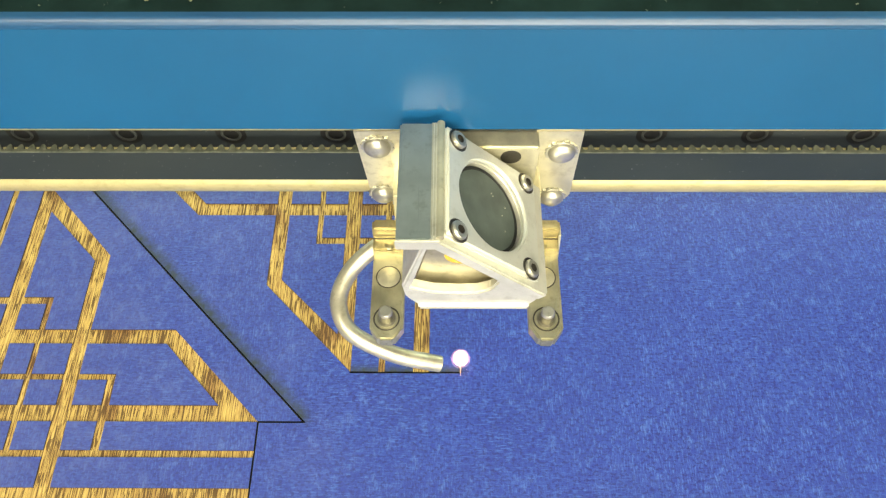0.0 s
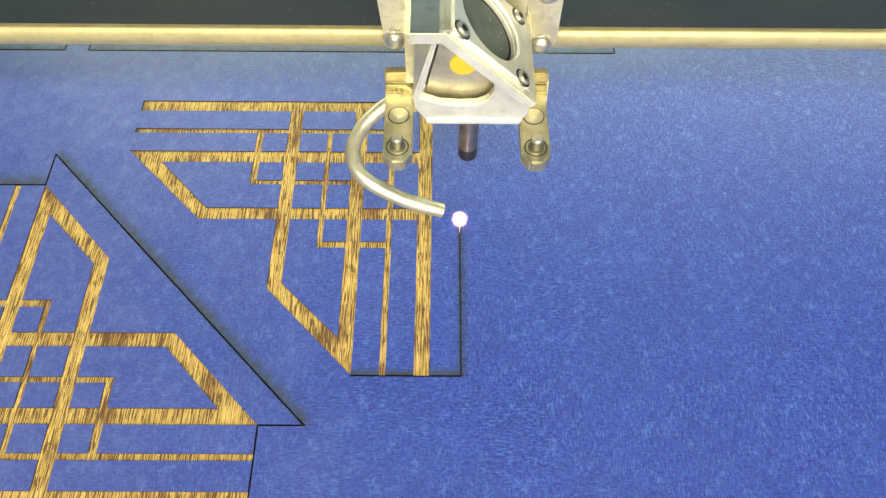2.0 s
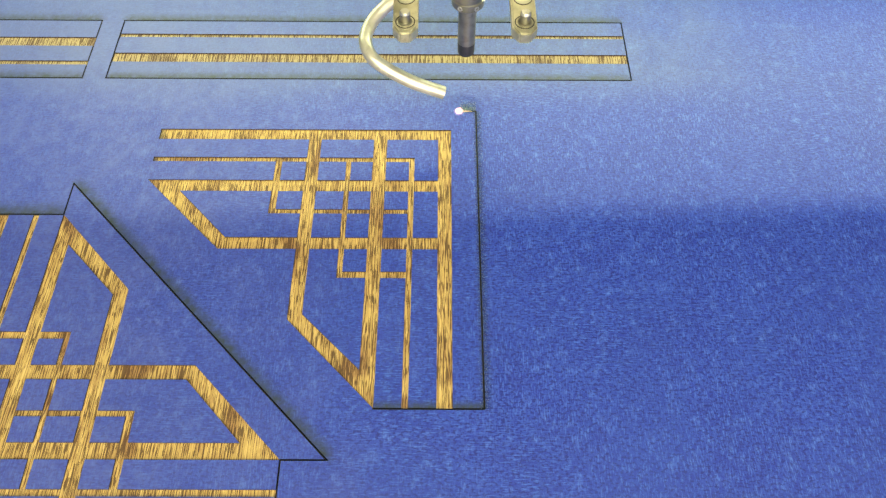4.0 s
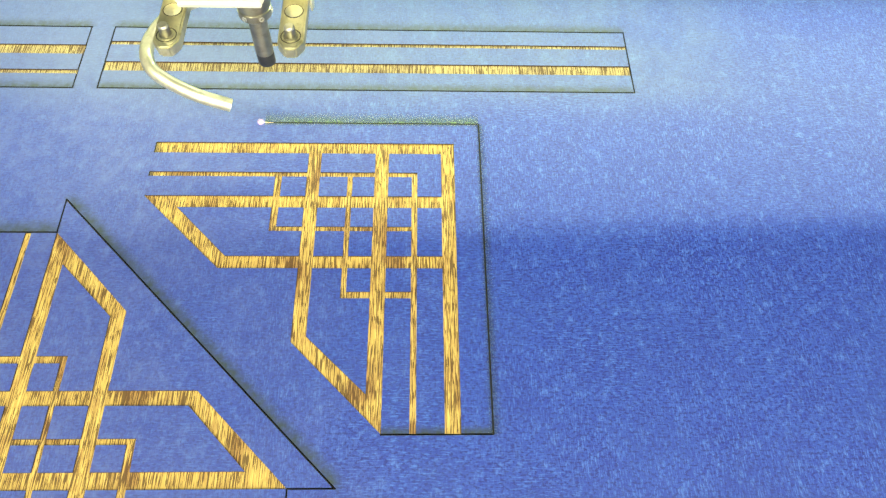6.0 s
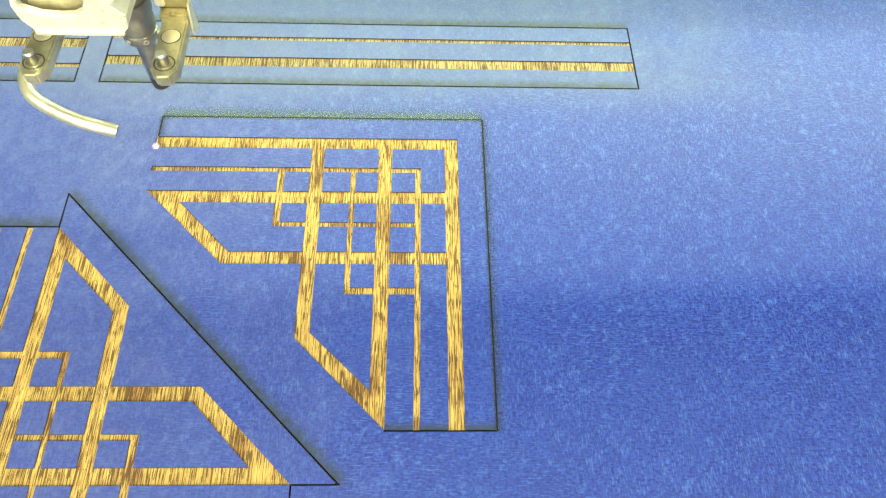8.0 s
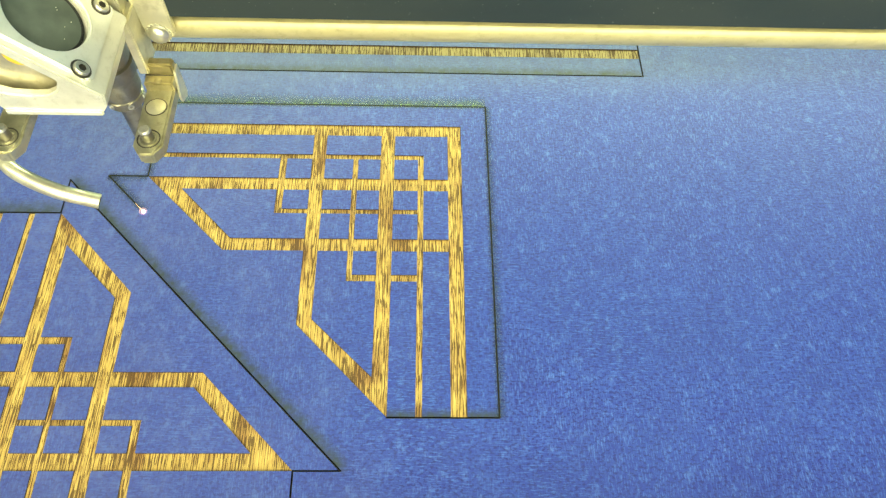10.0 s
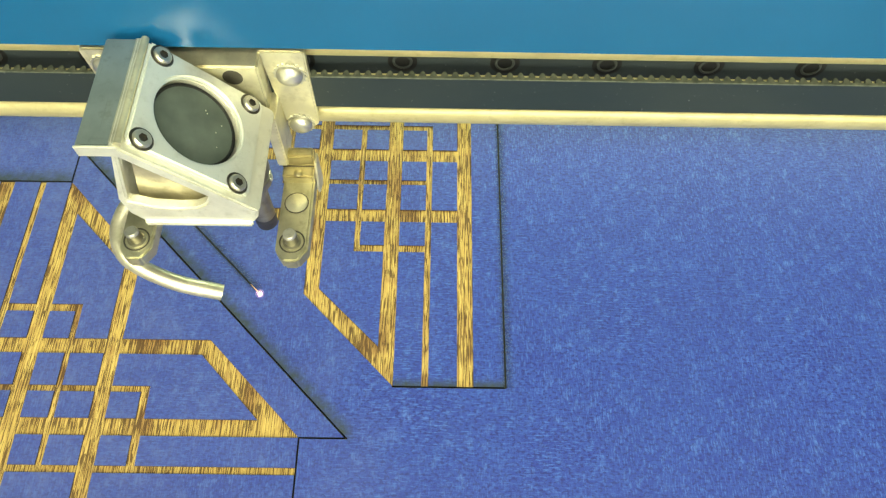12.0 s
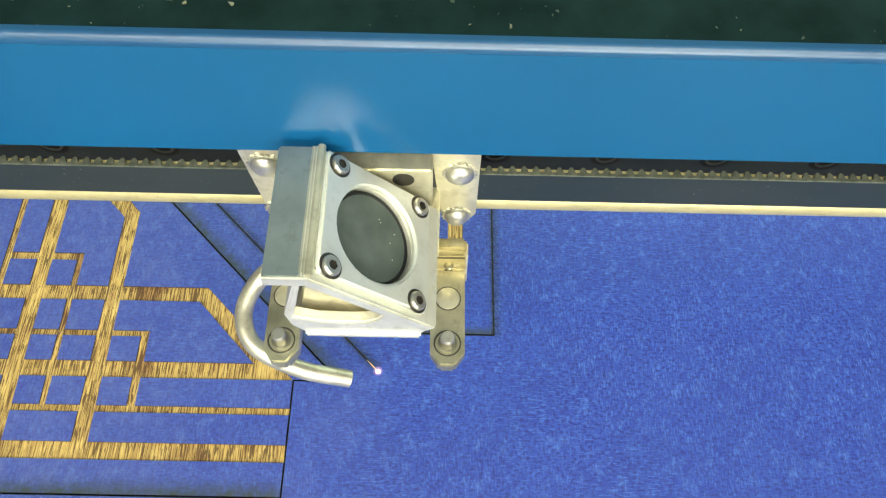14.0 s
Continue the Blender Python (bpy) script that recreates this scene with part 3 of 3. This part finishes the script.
def fresh_kerf(panel):
    """The cut that the laser leaves behind, in short charred pieces that come up as it passes."""
    pieces = []
    s, step = 0.0, 4.0
    corners, acc = [0.0], 0.0
    for (x0, y0), (x1, y1) in zip(ROUTE, ROUTE[1:]):
        acc += math.hypot(x1 - x0, y1 - y0)
        corners.append(acc)
    shared = None
    for a, b in zip(corners, corners[1:]):
        n = max(1, round((b - a) / step))
        for k in range(n):
            s0, s1 = a + (b - a) * k / n, a + (b - a) * (k + 1) / n
            (x0, y0), (x1, y1) = route_at(s0 + 0.01), route_at(s1 - 0.01)
            bm = box(-0.5, -0.36, -0.05, 0.5, 0.36, 0.02, 0)
            bmesh.ops.scale(bm, vec=(math.hypot(x1 - x0, y1 - y0) + 0.3, 1, 1), verts=bm.verts)
            w0, w1, flip = -2.2, 8.5 if a < 320 else 4.2, 180 if a < 320 else 0
            half = math.hypot(x1 - x0, y1 - y0) / 2
            overlay = bm.faces.new([bm.verts.new(Vector((px, py, -0.008)) * MM) for px, py in ((-half, w0), (half, w0), (half, w1), (-half, w1))])
            overlay.material_index = 1
            ob = link("kerf", bm, [CHAR, HAZE if 150 < a < 320 else SOOT], panel)
            pieces.append((ob, (x0 + x1) / 2 * MM, (y0 + y1) / 2 * MM, math.degrees(math.atan2(y1 - y0, x1 - x0)) + flip, time_of(s1) if s1 <= 569 else 99))
    return pieces


# ---- the gantry; its own space has the laser's point as y = 0 ----
def extrude_x(profile, x0, x1, bevel=0.0):
    """A bar along x with the (y, z) profile, in millimetres."""
    m = Matrix(((0, 0, 1, 0), (1, 0, 0, 0), (0, 1, 0, 0), (0, 0, 0, 1)))
    return prism(profile, [], x0, x1, m, bevel)


def gantry():
    g = thing("gantry", "blue-covered gantry beam with black rail, belt and cream lips", "gantry")
    X0, X1 = -545, 545
    part("beam", extrude_x([(33, 76), (44, 76), (44, 101), (78, 101), (78, 126), (33, 126)], X0, X1), BLACK, g, "black anodised beam face")
    lip = [(44.4, 88.4), (32, 88.4), (29.6, 88.0), (28.2, 87.0), (27.8, 85.2), (28.3, 82.6), (30.4, 78.6), (33.2, 75.0), (36, 73.3), (44.6, 72.9)]
    part("lower_lip", extrude_x(lip, X0, X1), CREAM, g, "cream aluminium lower lip", 60)
    part("upper_lip", extrude_x([(32.9, 110.8), (30.6, 111.0), (30.1, 111.6), (30.1, 115.0), (30.7, 115.8), (32.9, 116.0)], X0, X1), CREAM, g, "thin cream upper lip", 60)
    # sheet-metal cover, leaning back, with a rolled top edge
    roll = [radians(162.4 - 72.4 * k / 14) for k in range(15)]
    out = [(18.7, 126.3), (18.95, 127.1), (27.6, 154.2), (29.2, 154.2), (20.9, 127.6), (33.0, 127.6), (33.0, 126.1)]
    part("cover", extrude_x(out, X0, X1), PAINT, g, "glossy blue painted steel cover", 50)
    edge = [(27.62, 154.25)] + [(29.98 + 2.3 * math.cos(a), 154.6 + 2.3 * math.sin(a)) for a in roll] + [(31.0, 156.9), (31.0, 155.8), (30.2, 155.6), (29.2, 154.3)]
    part("rolled_edge", extrude_x(edge, X0, X1), EDGE_PAINT, g, "rolled top edge of the cover, base dimmed under a broad highlight", 50)
    part("top_tray", box(X0, 33.1, 125.9, X1, 79, 126.5, 0.2), BED, g, "dark green-black dusty beam top")
    rng = random.Random(12)
    bm = bmesh.new()
    for _ in range(330):
        r = rng.choice((0.3, 0.35, 0.45, 0.6, 0.8, 1.1))
        c = Vector((rng.uniform(X0 + 5, X1 - 5), rng.uniform(35, 77), 126.5 + r * 0.3))
        vs = [bm.verts.new((c + Vector((rng.uniform(-r, r), rng.uniform(-r, r), rng.uniform(-r, r) * 0.6))) * MM) for _k in range(6)]
        bmesh.ops.convex_hull(bm, input=vs)
    tagged(part("wood_crumbs", bm, CRUMB, g, "", 0), "pale wood crumbs on the beam top", kind="stuff")
    # toothed belt on edge, teeth towards the beam, with a pale strip behind it
    pitch, BY, BZ0, BZ1 = 3.4, 24.85, 93.4, 107.6
    tooth = [(-1.70, 26.0), (-1.15, 26.05), (-0.92, 26.8), (-0.62, 27.5), (-0.2, 27.85), (0.2, 27.85), (0.62, 27.5), (0.92, 26.8), (1.15, 26.05)]
    crest = [(X0 + (k + 0.5) * pitch + dx, y) for k in range(int((X1 - X0) / pitch)) for dx, y in tooth]
    bm = bmesh.new()
    for k in range(len(crest) - 1):
        (xa, ya), (xb, yb) = crest[k], crest[k + 1]
        rim = [bm.verts.new(Vector(p) * MM) for p in ((xa, BY, BZ1 - 0.25), (xb, BY, BZ1 - 0.25), (xb, BY + 0.25, BZ1), (xa, BY + 0.25, BZ1), (xa, ya, BZ1), (xb, yb, BZ1))]
        low = [bm.verts.new(Vector(p) * MM) for p in ((xa, BY, BZ0), (xb, BY, BZ0), (xb, yb, BZ0), (xa, ya, BZ0))]
        bm.faces.new((rim[0], rim[1], rim[2], rim[3])).material_index = 1
        bm.faces.new((rim[3], rim[2], rim[5], rim[4])).material_index = 1
        bm.faces.new((low[0], low[1], rim[1], rim[0]))
        bm.faces.new((low[3], low[2], rim[5], rim[4]))
    bmesh.ops.remove_doubles(bm, verts=bm.verts, dist=1e-6)
    part("belt", bm, [BELT, FRAY], g, "black toothed rubber belt with worn greenish edge", 0)
    # made-up strip behind the teeth for the bright dashes in their gaps
    part("gap_dash_strip", box(X0, 26.1, 98.0, X1, 27.7, 106.5, 0), CREAM, g, "added pale strip for the bright dashes between the belt teeth")
    # sunk rail screws
    face = Matrix.Rotation(radians(90), 4, "X")
    well_mesh = None
    for k in range(-16, 17):
        x = -7.4 + 32.45 * k
        if well_mesh is None:
            # black disc on the face stands for the shaded screw well
            well = part("rail_screw", lathe([(4.75, -0.1), (4.75, 0.16), (4.45, 0.2), (3.3, 0.1), (0, 0.06)], 26, face), RECESS_SHADE, g, "rail screw on a black disc for its shaded well")
            head_ob = link("screw_head", lathe([(3.2, 0.08), (3.2, 0.35), (2.95, 0.5), (2.5, 0.5), (2.4, 0.12)], 22, face), RIM, well, "", 35)
            well_mesh, head_mesh = well.data, head_ob.data
        else:
            well = new("rail_screw", well_mesh)
            well.parent = g
            head_ob = new("screw_head", head_mesh)
            head_ob.parent = well
        well.location = (x * MM, 33 * MM, 106.4 * MM)
    return g


# ---- the laser head; its own space has the laser's point at the origin ----
def cap_screw(parent, m, r=2.6, h=1.9):
    ob = part("cap_screw", lathe([(r + 0.35, -0.2), (r + 0.35, 0.12), (r, 0.14), (r, h - 0.5), (r - 0.45, h), (r * 0.47, h)], 26, m), STEEL, parent, "socket head cap screw")
    # dark ring and socket lining stand for shade in the screw's recesses
    link("counterbore", lathe([(r + 0.75, 0.8), (r + 0.72, 0.85), (r - 0.05, 0.85)], 26, m), SOOT_AND_SHADE, ob)
    link("socket", lathe([(r * 0.5, h - 0.02), (r * 0.47, h - 0.7), (0, h - 0.75)], 6, m), SOOT_AND_SHADE, ob)


def pan_screw(parent, m, r=4.4):
    ob = part("pan_screw", lathe([(r, 0), (r, 0.9), (r * 0.92, 1.7), (r * 0.7, 2.5), (r * 0.4, 2.95), (0, 3.1)], 28, m), STEEL, parent, "domed steel screw")
    star = []
    for k in range(36):
        a = 2 * math.pi * k / 36
        rr = r + (1.0 if k % 2 else 0.35)
        star.append((rr * math.cos(a), rr * math.sin(a)))
    link("star_washer", prism(star, [], -0.1, 0.55, m), STEEL, ob, "serrated washer")


AMBER = (-1.6, 112.0)


def laser_head():
    hd = thing("laser_carriage", "milled aluminium laser carriage with angled mirror mount and air tube", "laser unit")
    # front plate of the mirror block, with its window
    front = Matrix(((1, 0, 0, 0), (0, 0, -1, 0), (0, 1, 0, 0), (0, 0, 0, 1)))
    outer = [(-10.8, 127.6), (-6.6, 127.6), (21.6, 99.6), (20.6, 93.0), (18.4, 89.6), (-13.6, 89.6), (-17.2, 95.0), (-18.0, 101.5)]
    window = [(-9.6, 126.6), (-7.4, 126.6), (8.2, 111.0), (8.6, 104.0), (6.8, 100.2), (3.0, 98.2), (-2.0, 97.8), (-9.0, 98.4), (-15.4, 101.2)]
    part("block_front", prism(outer, [window], 14.2, 17.6, front, 0.6), ALU, hd, "milled aluminium front with a window")
    part("block_side", prism([(-10.8, 127.6), (-18.0, 101.5), (-17.2, 95.0), (-15.2, 95.0), (-15.8, 101.5), (-8.8, 127.6)], [], -13.0, 15.6, front, 0.2), ALU, hd)
    part("block_back", prism(outer, [], -16.8, -13.0, front, 0.3), ALU, hd)
    part("bottom_lip", box(-13.8, -18.5, 89.0, 18.6, -17.0, 91.2, 0.5), ALU, hd, "bright milled bottom lip")
    part("block_floor", box(-14.0, -15.5, 89.6, 19.0, 13.0, 94.5, 0.3), ALU, hd)
    right = [(21.6, 99.6), (20.6, 93.0), (18.4, 89.6), (16.0, 89.6), (17.5, 102.0)]
    part("block_side", prism(right, [], -13.0, 15.6, front, 0.2), ALU, hd)
    part("inner_wall", prism([(-15.0, 94.5), (10.0, 94.5), (10.0, 105.5), (-8.6, 124.0)], [], 11.8, 12.8, front), WARM_REFLECTION, hd, "inner wall, base tinted warm for the wood it reflects")
    part("lens", lathe([(4.4, 0), (4.4, 0.6), (3.8, 0.8), (2.2, 1.1), (0, 1.3)], 30, Matrix.Translation((AMBER[0] * MM, -12.7 * MM, AMBER[1] * MM)) @ Matrix.Rotation(radians(90), 4, "X")), YELLOW, hd, "amber yellow lens")
    # top flange and sloping mirror plate
    part("top_flange", box(-18.0, -19.6, 127.6, -7.4, 17.0, 131.2, 0.5), ALU_LID_TINT, hd, "aluminium flange, coloured grey-blue for the dark lid it reflects")
    # lighter strip added for the flange's brightly lit front face
    part("lit_flange_edge", box(-18.2, -20.2, 127.2, -7.0, -19.5, 131.3, 0.25), ALU, hd, "added bright strip for the lit front edge of the flange")
    slope = Matrix.Translation((7.6 * MM, -1.2 * MM, 118.6 * MM)) @ Matrix.Rotation(radians(45), 4, "Y")
    slab = [(-20.8, -18.9), (22.8, -18.9), (23.8, -17.9), (23.8, 17.4), (22.8, 18.2), (-20.8, 18.2)]
    part("block_slope", prism(slab, [ring(13.6, 40)], -5.6, -1.9, slope, 0.5), ALU, hd, "bright milled sloping face of the block")
    plate = [(-16.9, -17.0), (17.4, -17.0), (18.6, -15.8), (18.6, 16.2), (17.4, 17.4), (-18.2, 17.4), (-18.2, -15.7)]
    part("mirror_plate", prism(plate, [ring(13.2, 40)], -1.85, 0.0, slope, 0.75), PLATE, hd, "sloping aluminium mirror plate with bright edges")
    part("mirror_back", lathe([(13.15, -3.75), (13.15, -3.6), (12.6, -3.35), (0, -3.3)], 40, slope), DISC, hd, "matt dark grey mirror disc")
    # black ring stands for the shadow in the disc's recess
    part("rim_shade", lathe([(13.1, -3.28), (12.9, -3.22), (12.2, -3.22), (12.1, -3.32)], 40, slope), RECESS_SHADE, hd, "dark ring for the shade round the mirror disc")
    rng = random.Random(9)
    for k in range(5):
        a, r = rng.uniform(-2.2, 1.6), rng.uniform(6.5, 12.0)
        part("dust_speck", lathe([(0.0, 0.25), (rng.uniform(0.12, 0.24), 0.1), (0.1, -0.1)], 8, slope @ Matrix.Translation((r * math.cos(a) * MM, r * math.sin(a) * MM, -3.2 * MM))), DUST, hd)
    part("ridge", sweep([(-7.0, -19.2, 131.2), (-7.0, 0, 131.2), (-7.0, 17, 131.2)], 1.05, 12, 2), NICKEL, hd, "rounded bead beside the flange")
    part("groove", box(-9.4, -18.6, 131.0, -8.1, 16.8, 131.5, 0.1), TURNED, hd, "dull groove along the flange")
    for sx in (-14.2, 14.2):
        for sy in (-14.2, 14.2):
            cap_screw(hd, slope @ Matrix.Translation((sx * MM, sy * MM, -0.8 * MM)))
    # flat dark disc in place of a shaded bore
    part("bore", lathe([(3.0, -0.2), (3.0, 0.12), (0, 0.14)], 24, Matrix.Translation((13.0 * MM, 18.0 * MM, 114.6 * MM)) @ Matrix.Rotation(radians(90), 4, "X")), SOOT_AND_SHADE, hd, "flat dark disc for the shade in a screw bore")
    # mounting bracket behind
    back = Matrix(((1, 0, 0, 0), (0, 0, -1, 0), (0, 1, 0, 0), (0, 0, 0, 1)))
    wing_r = [(20.4, 119.8), (33.2, 119.8), (34.2, 118.8), (34.4, 86.0), (33.0, 84.2), (24.6, 84.0), (23.6, 86.0)]
    wing_l = [(-32.6, 118.6), (-31.6, 119.8), (-17.4, 119.8), (-19.5, 84.2), (-29.0, 84.0), (-30.0, 85.6)]
    part("mount_plate", prism(wing_r, [], -26.6, -23.6, back, 0.5), NICKEL, hd, "nickel plated mounting plate")
    part("mount_plate", prism(wing_l, [], -26.6, -23.6, back, 0.5), NICKEL, hd, "nickel plated mounting plate")
    part("carriage", box(-18, 18, 97, 21, 26.4, 119, 0.6), NICKEL, hd, "nickel plated carriage block")
    part("side_column", box(19.6, 14, 74.5, 23.2, 26.4, 100, 0.5), NICKEL, hd)
    part("side_column", box(-22.0, 14, 74.5, -18.4, 26.4, 100, 0.5), NICKEL, hd)
    facing = Matrix.Rotation(radians(90), 4, "X")
    for sx, sz in ((28.6, 110.2), (28.4, 86.4), (-26.0, 112.6), (-26.0, 88.0)):
        pan_screw(hd, Matrix.Translation((sx * MM, 23.6 * MM, sz * MM)) @ facing, 4.1 if sz > 100 else 3.8)
    # two forked arms with pins
    for side, cx in ((1, 26.4), (-1, -24.8)):
        arm = part("arm", prism([(cx - 5.4, 14.0), (cx - 5.4, -15.6), (cx - 2.4, -20.0), (cx + 2.4, -20.0), (cx + 5.4, -15.6), (cx + 5.4, 14.0)], [], 64.0, 69.8, None, 0.75), ARM, hd, "nickel plated forked arm")
        link("clamp", join(box(cx - 5.4, 10.5, 66, cx + 5.4, 17.2, 73.4, 0.7), box(cx - 5.6, 15.5, 68, cx + 5.6, 19.8, 78.2, 0.8)), BRASS, arm, "stained brass clamp", 35)
        link("clamp_screw", lathe([(1.5, 0), (1.5, 0.5), (1.1, 0.8), (0, 0.85)], 16, Matrix.Translation((cx * MM, 12.0 * MM, 73.2 * MM))), BRASS, arm, "small brass screw", 35)
        # dark rings round pin and plug stand for the shaded joints
        link("boss", lathe([(4.3, 69.75), (4.3, 69.95), (4.0, 70.0), (3.8, 69.8)], 26, Matrix.Translation((cx * MM, -12.8 * MM, 0))), SOOT_AND_SHADE, arm)
        link("plug_gap", lathe([(4.15, 69.7), (4.15, 69.95), (3.7, 69.95)], 28, Matrix.Translation((cx * MM, 2.2 * MM, 0))), SOOT_AND_SHADE, arm)
        link("plug", lathe([(3.75, 69.3), (3.75, 70.05), (3.4, 70.2), (0, 70.2)], 28, Matrix.Translation((cx * MM, 2.2 * MM, 0))), NICKEL, arm, "flush round plug", 35)
        # pin's shading put into its materials: dark side, bright top
        link("pin", lathe([(3.0, 69.5), (3.0, 70.2), (2.25, 70.4), (2.25, 74.4)], 26, Matrix.Translation((cx * MM, -12.8 * MM, 0))), TUBE_STEEL, arm, "short steel pin, shaded side put in as darker steel", 35)
        link("pin_lit_top", lathe([(2.25, 74.4), (2.2, 75.0), (1.8, 75.5), (0, 75.5)], 26, Matrix.Translation((cx * MM, -12.8 * MM, 0))), STEEL, arm, "lit top of the pin put in as brighter steel", 35)
        # dark strip stands for the shaded slit in the clamp
        link("slot", box(cx - 5.45, 14.6, 73.3, cx + 5.2, 15.1, 73.6, 0), SOOT_AND_SHADE, arm)
    leaf = Matrix(((0, 0, 1, 0), (1, 0, 0, 0), (0, 1, 0, 0), (0, 0, 0, 1)))
    part("side_leaf", prism([(19.6, 75), (15.2, 75), (11.8, 63.5), (12.4, 61.0), (17.6, 58.6), (19.6, 60)], [], 31.8, 32.6, leaf, 0.2), NICKEL, hd, "thin bright side leaf beside the clamp")
    # lens tube with sooty tip
    at = Matrix.Translation((3.4 * MM, 25.4 * MM, 0))
    part("lens_tube", lathe([(9.0, 99), (9.0, 72), (8.2, 71.6), (8.2, 70), (9.2, 69.6), (9.2, 64), (8.0, 63.5), (8.0, 61), (8.2, 60.5), (8.2, 55), (7.4, 54.5), (7.4, 52.4), (7.9, 52), (7.9, 48.5), (7.2, 47.6), (4.4, 47.0), (4.4, 24)], 36, at), TUBE_STEEL, hd, "turned steel lens tube")
    part("nozzle_tip", lathe([(4.4, 24), (4.3, 17.4), (3.9, 16.8), (2.4, 16.8), (2.2, 22), (0, 22)], 30, at), SOOT_AND_SHADE, hd, "sooty dark nozzle tip")
    for k in range(3):
        a = radians(-120 + 60 * k)
        part("set_screw", lathe([(1.3, 0), (1.3, 0.5), (0.7, 0.5), (0.6, 0.1), (0, 0.1)], 14, at @ Matrix.Translation((7.7 * MM * math.cos(a), 7.7 * MM * math.sin(a), 50.2 * MM)) @ Matrix.Rotation(a, 4, "Z") @ Matrix.Rotation(radians(90), 4, "Y")), STEEL, hd)
    # air tube
    path = [(-12, 28.5, 55), (-22, 28, 53), (-32, 24.8, 50), (-41, 17.8, 45.5), (-45.2, 8.6, 42.4), (-43.6, 0.0, 40.6), (-38.0, -5.8, 38.0), (-24, -10.2, 31.8), (-8.1, -10.9, 24.8)]
    tube = part("air_tube", sweep(path, 3.15, 20, 10), TURNED, hd, "bent polished steel air tube", 60)
    d = (Vector(path[-1]) - Vector(path[-2])).normalized()
    end = Matrix.Translation(Vector(path[-1]) * MM) @ d.to_track_quat("Z", "Y").to_matrix().to_4x4()
    # dark disc for the shade inside the tube mouth
    link("bore", lathe([(2.3, 0.06), (0, 0.08)], 18, end), RECESS_SHADE, tube)
    return hd


def laser_point():
    ob = thing("laser_spot", "tiny white-pink glowing laser spot on the sheet", "laser spot")
    part("spark", lathe([(0, -0.1), (0.6, 0.1), (0.8, 0.35), (0.66, 0.7), (0.3, 1.0), (0, 1.1)], 16), SPARK, ob, "white-hot spark")
    # halo round the spark, built as a glowing disc and shell
    part("halo_disc", lathe([(1.0, 0.03), (0.9, 0.12), (0.4, 0.2), (0, 0.24)], 18), PINK, ob, "pink disc for the halo round the spark")
    part("glow", lathe([(1.8 * math.sin(a), 0.5 - 1.3 * math.cos(a)) for a in (math.pi * k / 10 for k in range(11))], 20), HALO, ob, "thin pink shell for the glow round the spark", 60)
    tail = bmesh.new()
    bmesh.ops.create_cone(tail, cap_ends=True, segments=10, radius1=0.26 * MM, radius2=0.04 * MM, depth=6 * MM)
    tail.transform(Matrix.Translation((-3.6 * MM, 0, 0.08 * MM)) @ Matrix.Rotation(radians(-90), 4, "Y") @ Matrix.Diagonal((0.35, 1, 1, 1)))
    part("ember_tail", tail, EMBER, ob, "fading ember line behind the spark")
    # glowing bodies for the spark's early bloom and blur, sunk into the sheet later
    rings = [(3.0 * math.sin(a) * (1.0 - 0.12 * math.cos(a)), 1.6 - 3.6 * math.cos(a)) for a in (math.pi * k / 12 for k in range(13))]
    bloom = part("bloom", lathe(rings, 24), BLOOM, ob, "white-pink ball for the spark's bloom and blur", 60)
    shell = [(3.9 * math.sin(a), 1.6 - 4.4 * math.cos(a)) for a in (math.pi * k / 12 for k in range(13))]
    link("halo_shell", lathe(shell, 24), HALO, bloom, "thin pink shell for the glow round the spark", 60)
    return ob, bloom


room()
machine()
panels = sheet()
pieces = fresh_kerf(panels[1])
beam = gantry()
head = laser_head()
spot, flare = laser_point()


def motions():
    ts = [k / 10 for k in range(141)]
    at = [(t, *route_at(cut_at(t))) for t in ts]
    walk(beam, [(t, pose(0, y * MM, 0)) for t, x, y in at])
    walk(head, [(t, pose(x * MM, y * MM, 0)) for t, x, y in at])
    rows = []
    for t, x, y in at:
        (xa, ya), (xb, yb) = route_at(max(0.0, cut_at(t) - 6)), route_at(cut_at(t) + 6)
        rows.append((t, pose(x * MM, y * MM, 0, 0, 0, math.degrees(math.atan2(yb - ya, xb - xa)))))
    walk(spot, rows)
    walk(flare, [(t, pose(0, 0, z * MM)) for t, z in ((0, 0.8), (0.5, -0.6), (1.5, -0.9), (2.0, -0.3), (2.5, 0.6), (3.2, 0.5), (3.9, -3.0), (4.6, -14.0), (14, -14.0))])
    for ob, x, y, turn, t in pieces:
        low, high = pose(x, y, -0.0006, 0, 0, turn), pose(x, y, 0.00003, 0, 0, turn)
        if t <= 0.1:
            walk(ob, [(0, high), (14, high)])
        elif t > 14:
            walk(ob, [(0, low), (14, low)])
        elif t > 13.9:
            walk(ob, [(0, low), (13.85, low), (14, high)])
        else:
            walk(ob, [(0, low), (t - 0.07, low), (t, high), (14, high)])


motions()
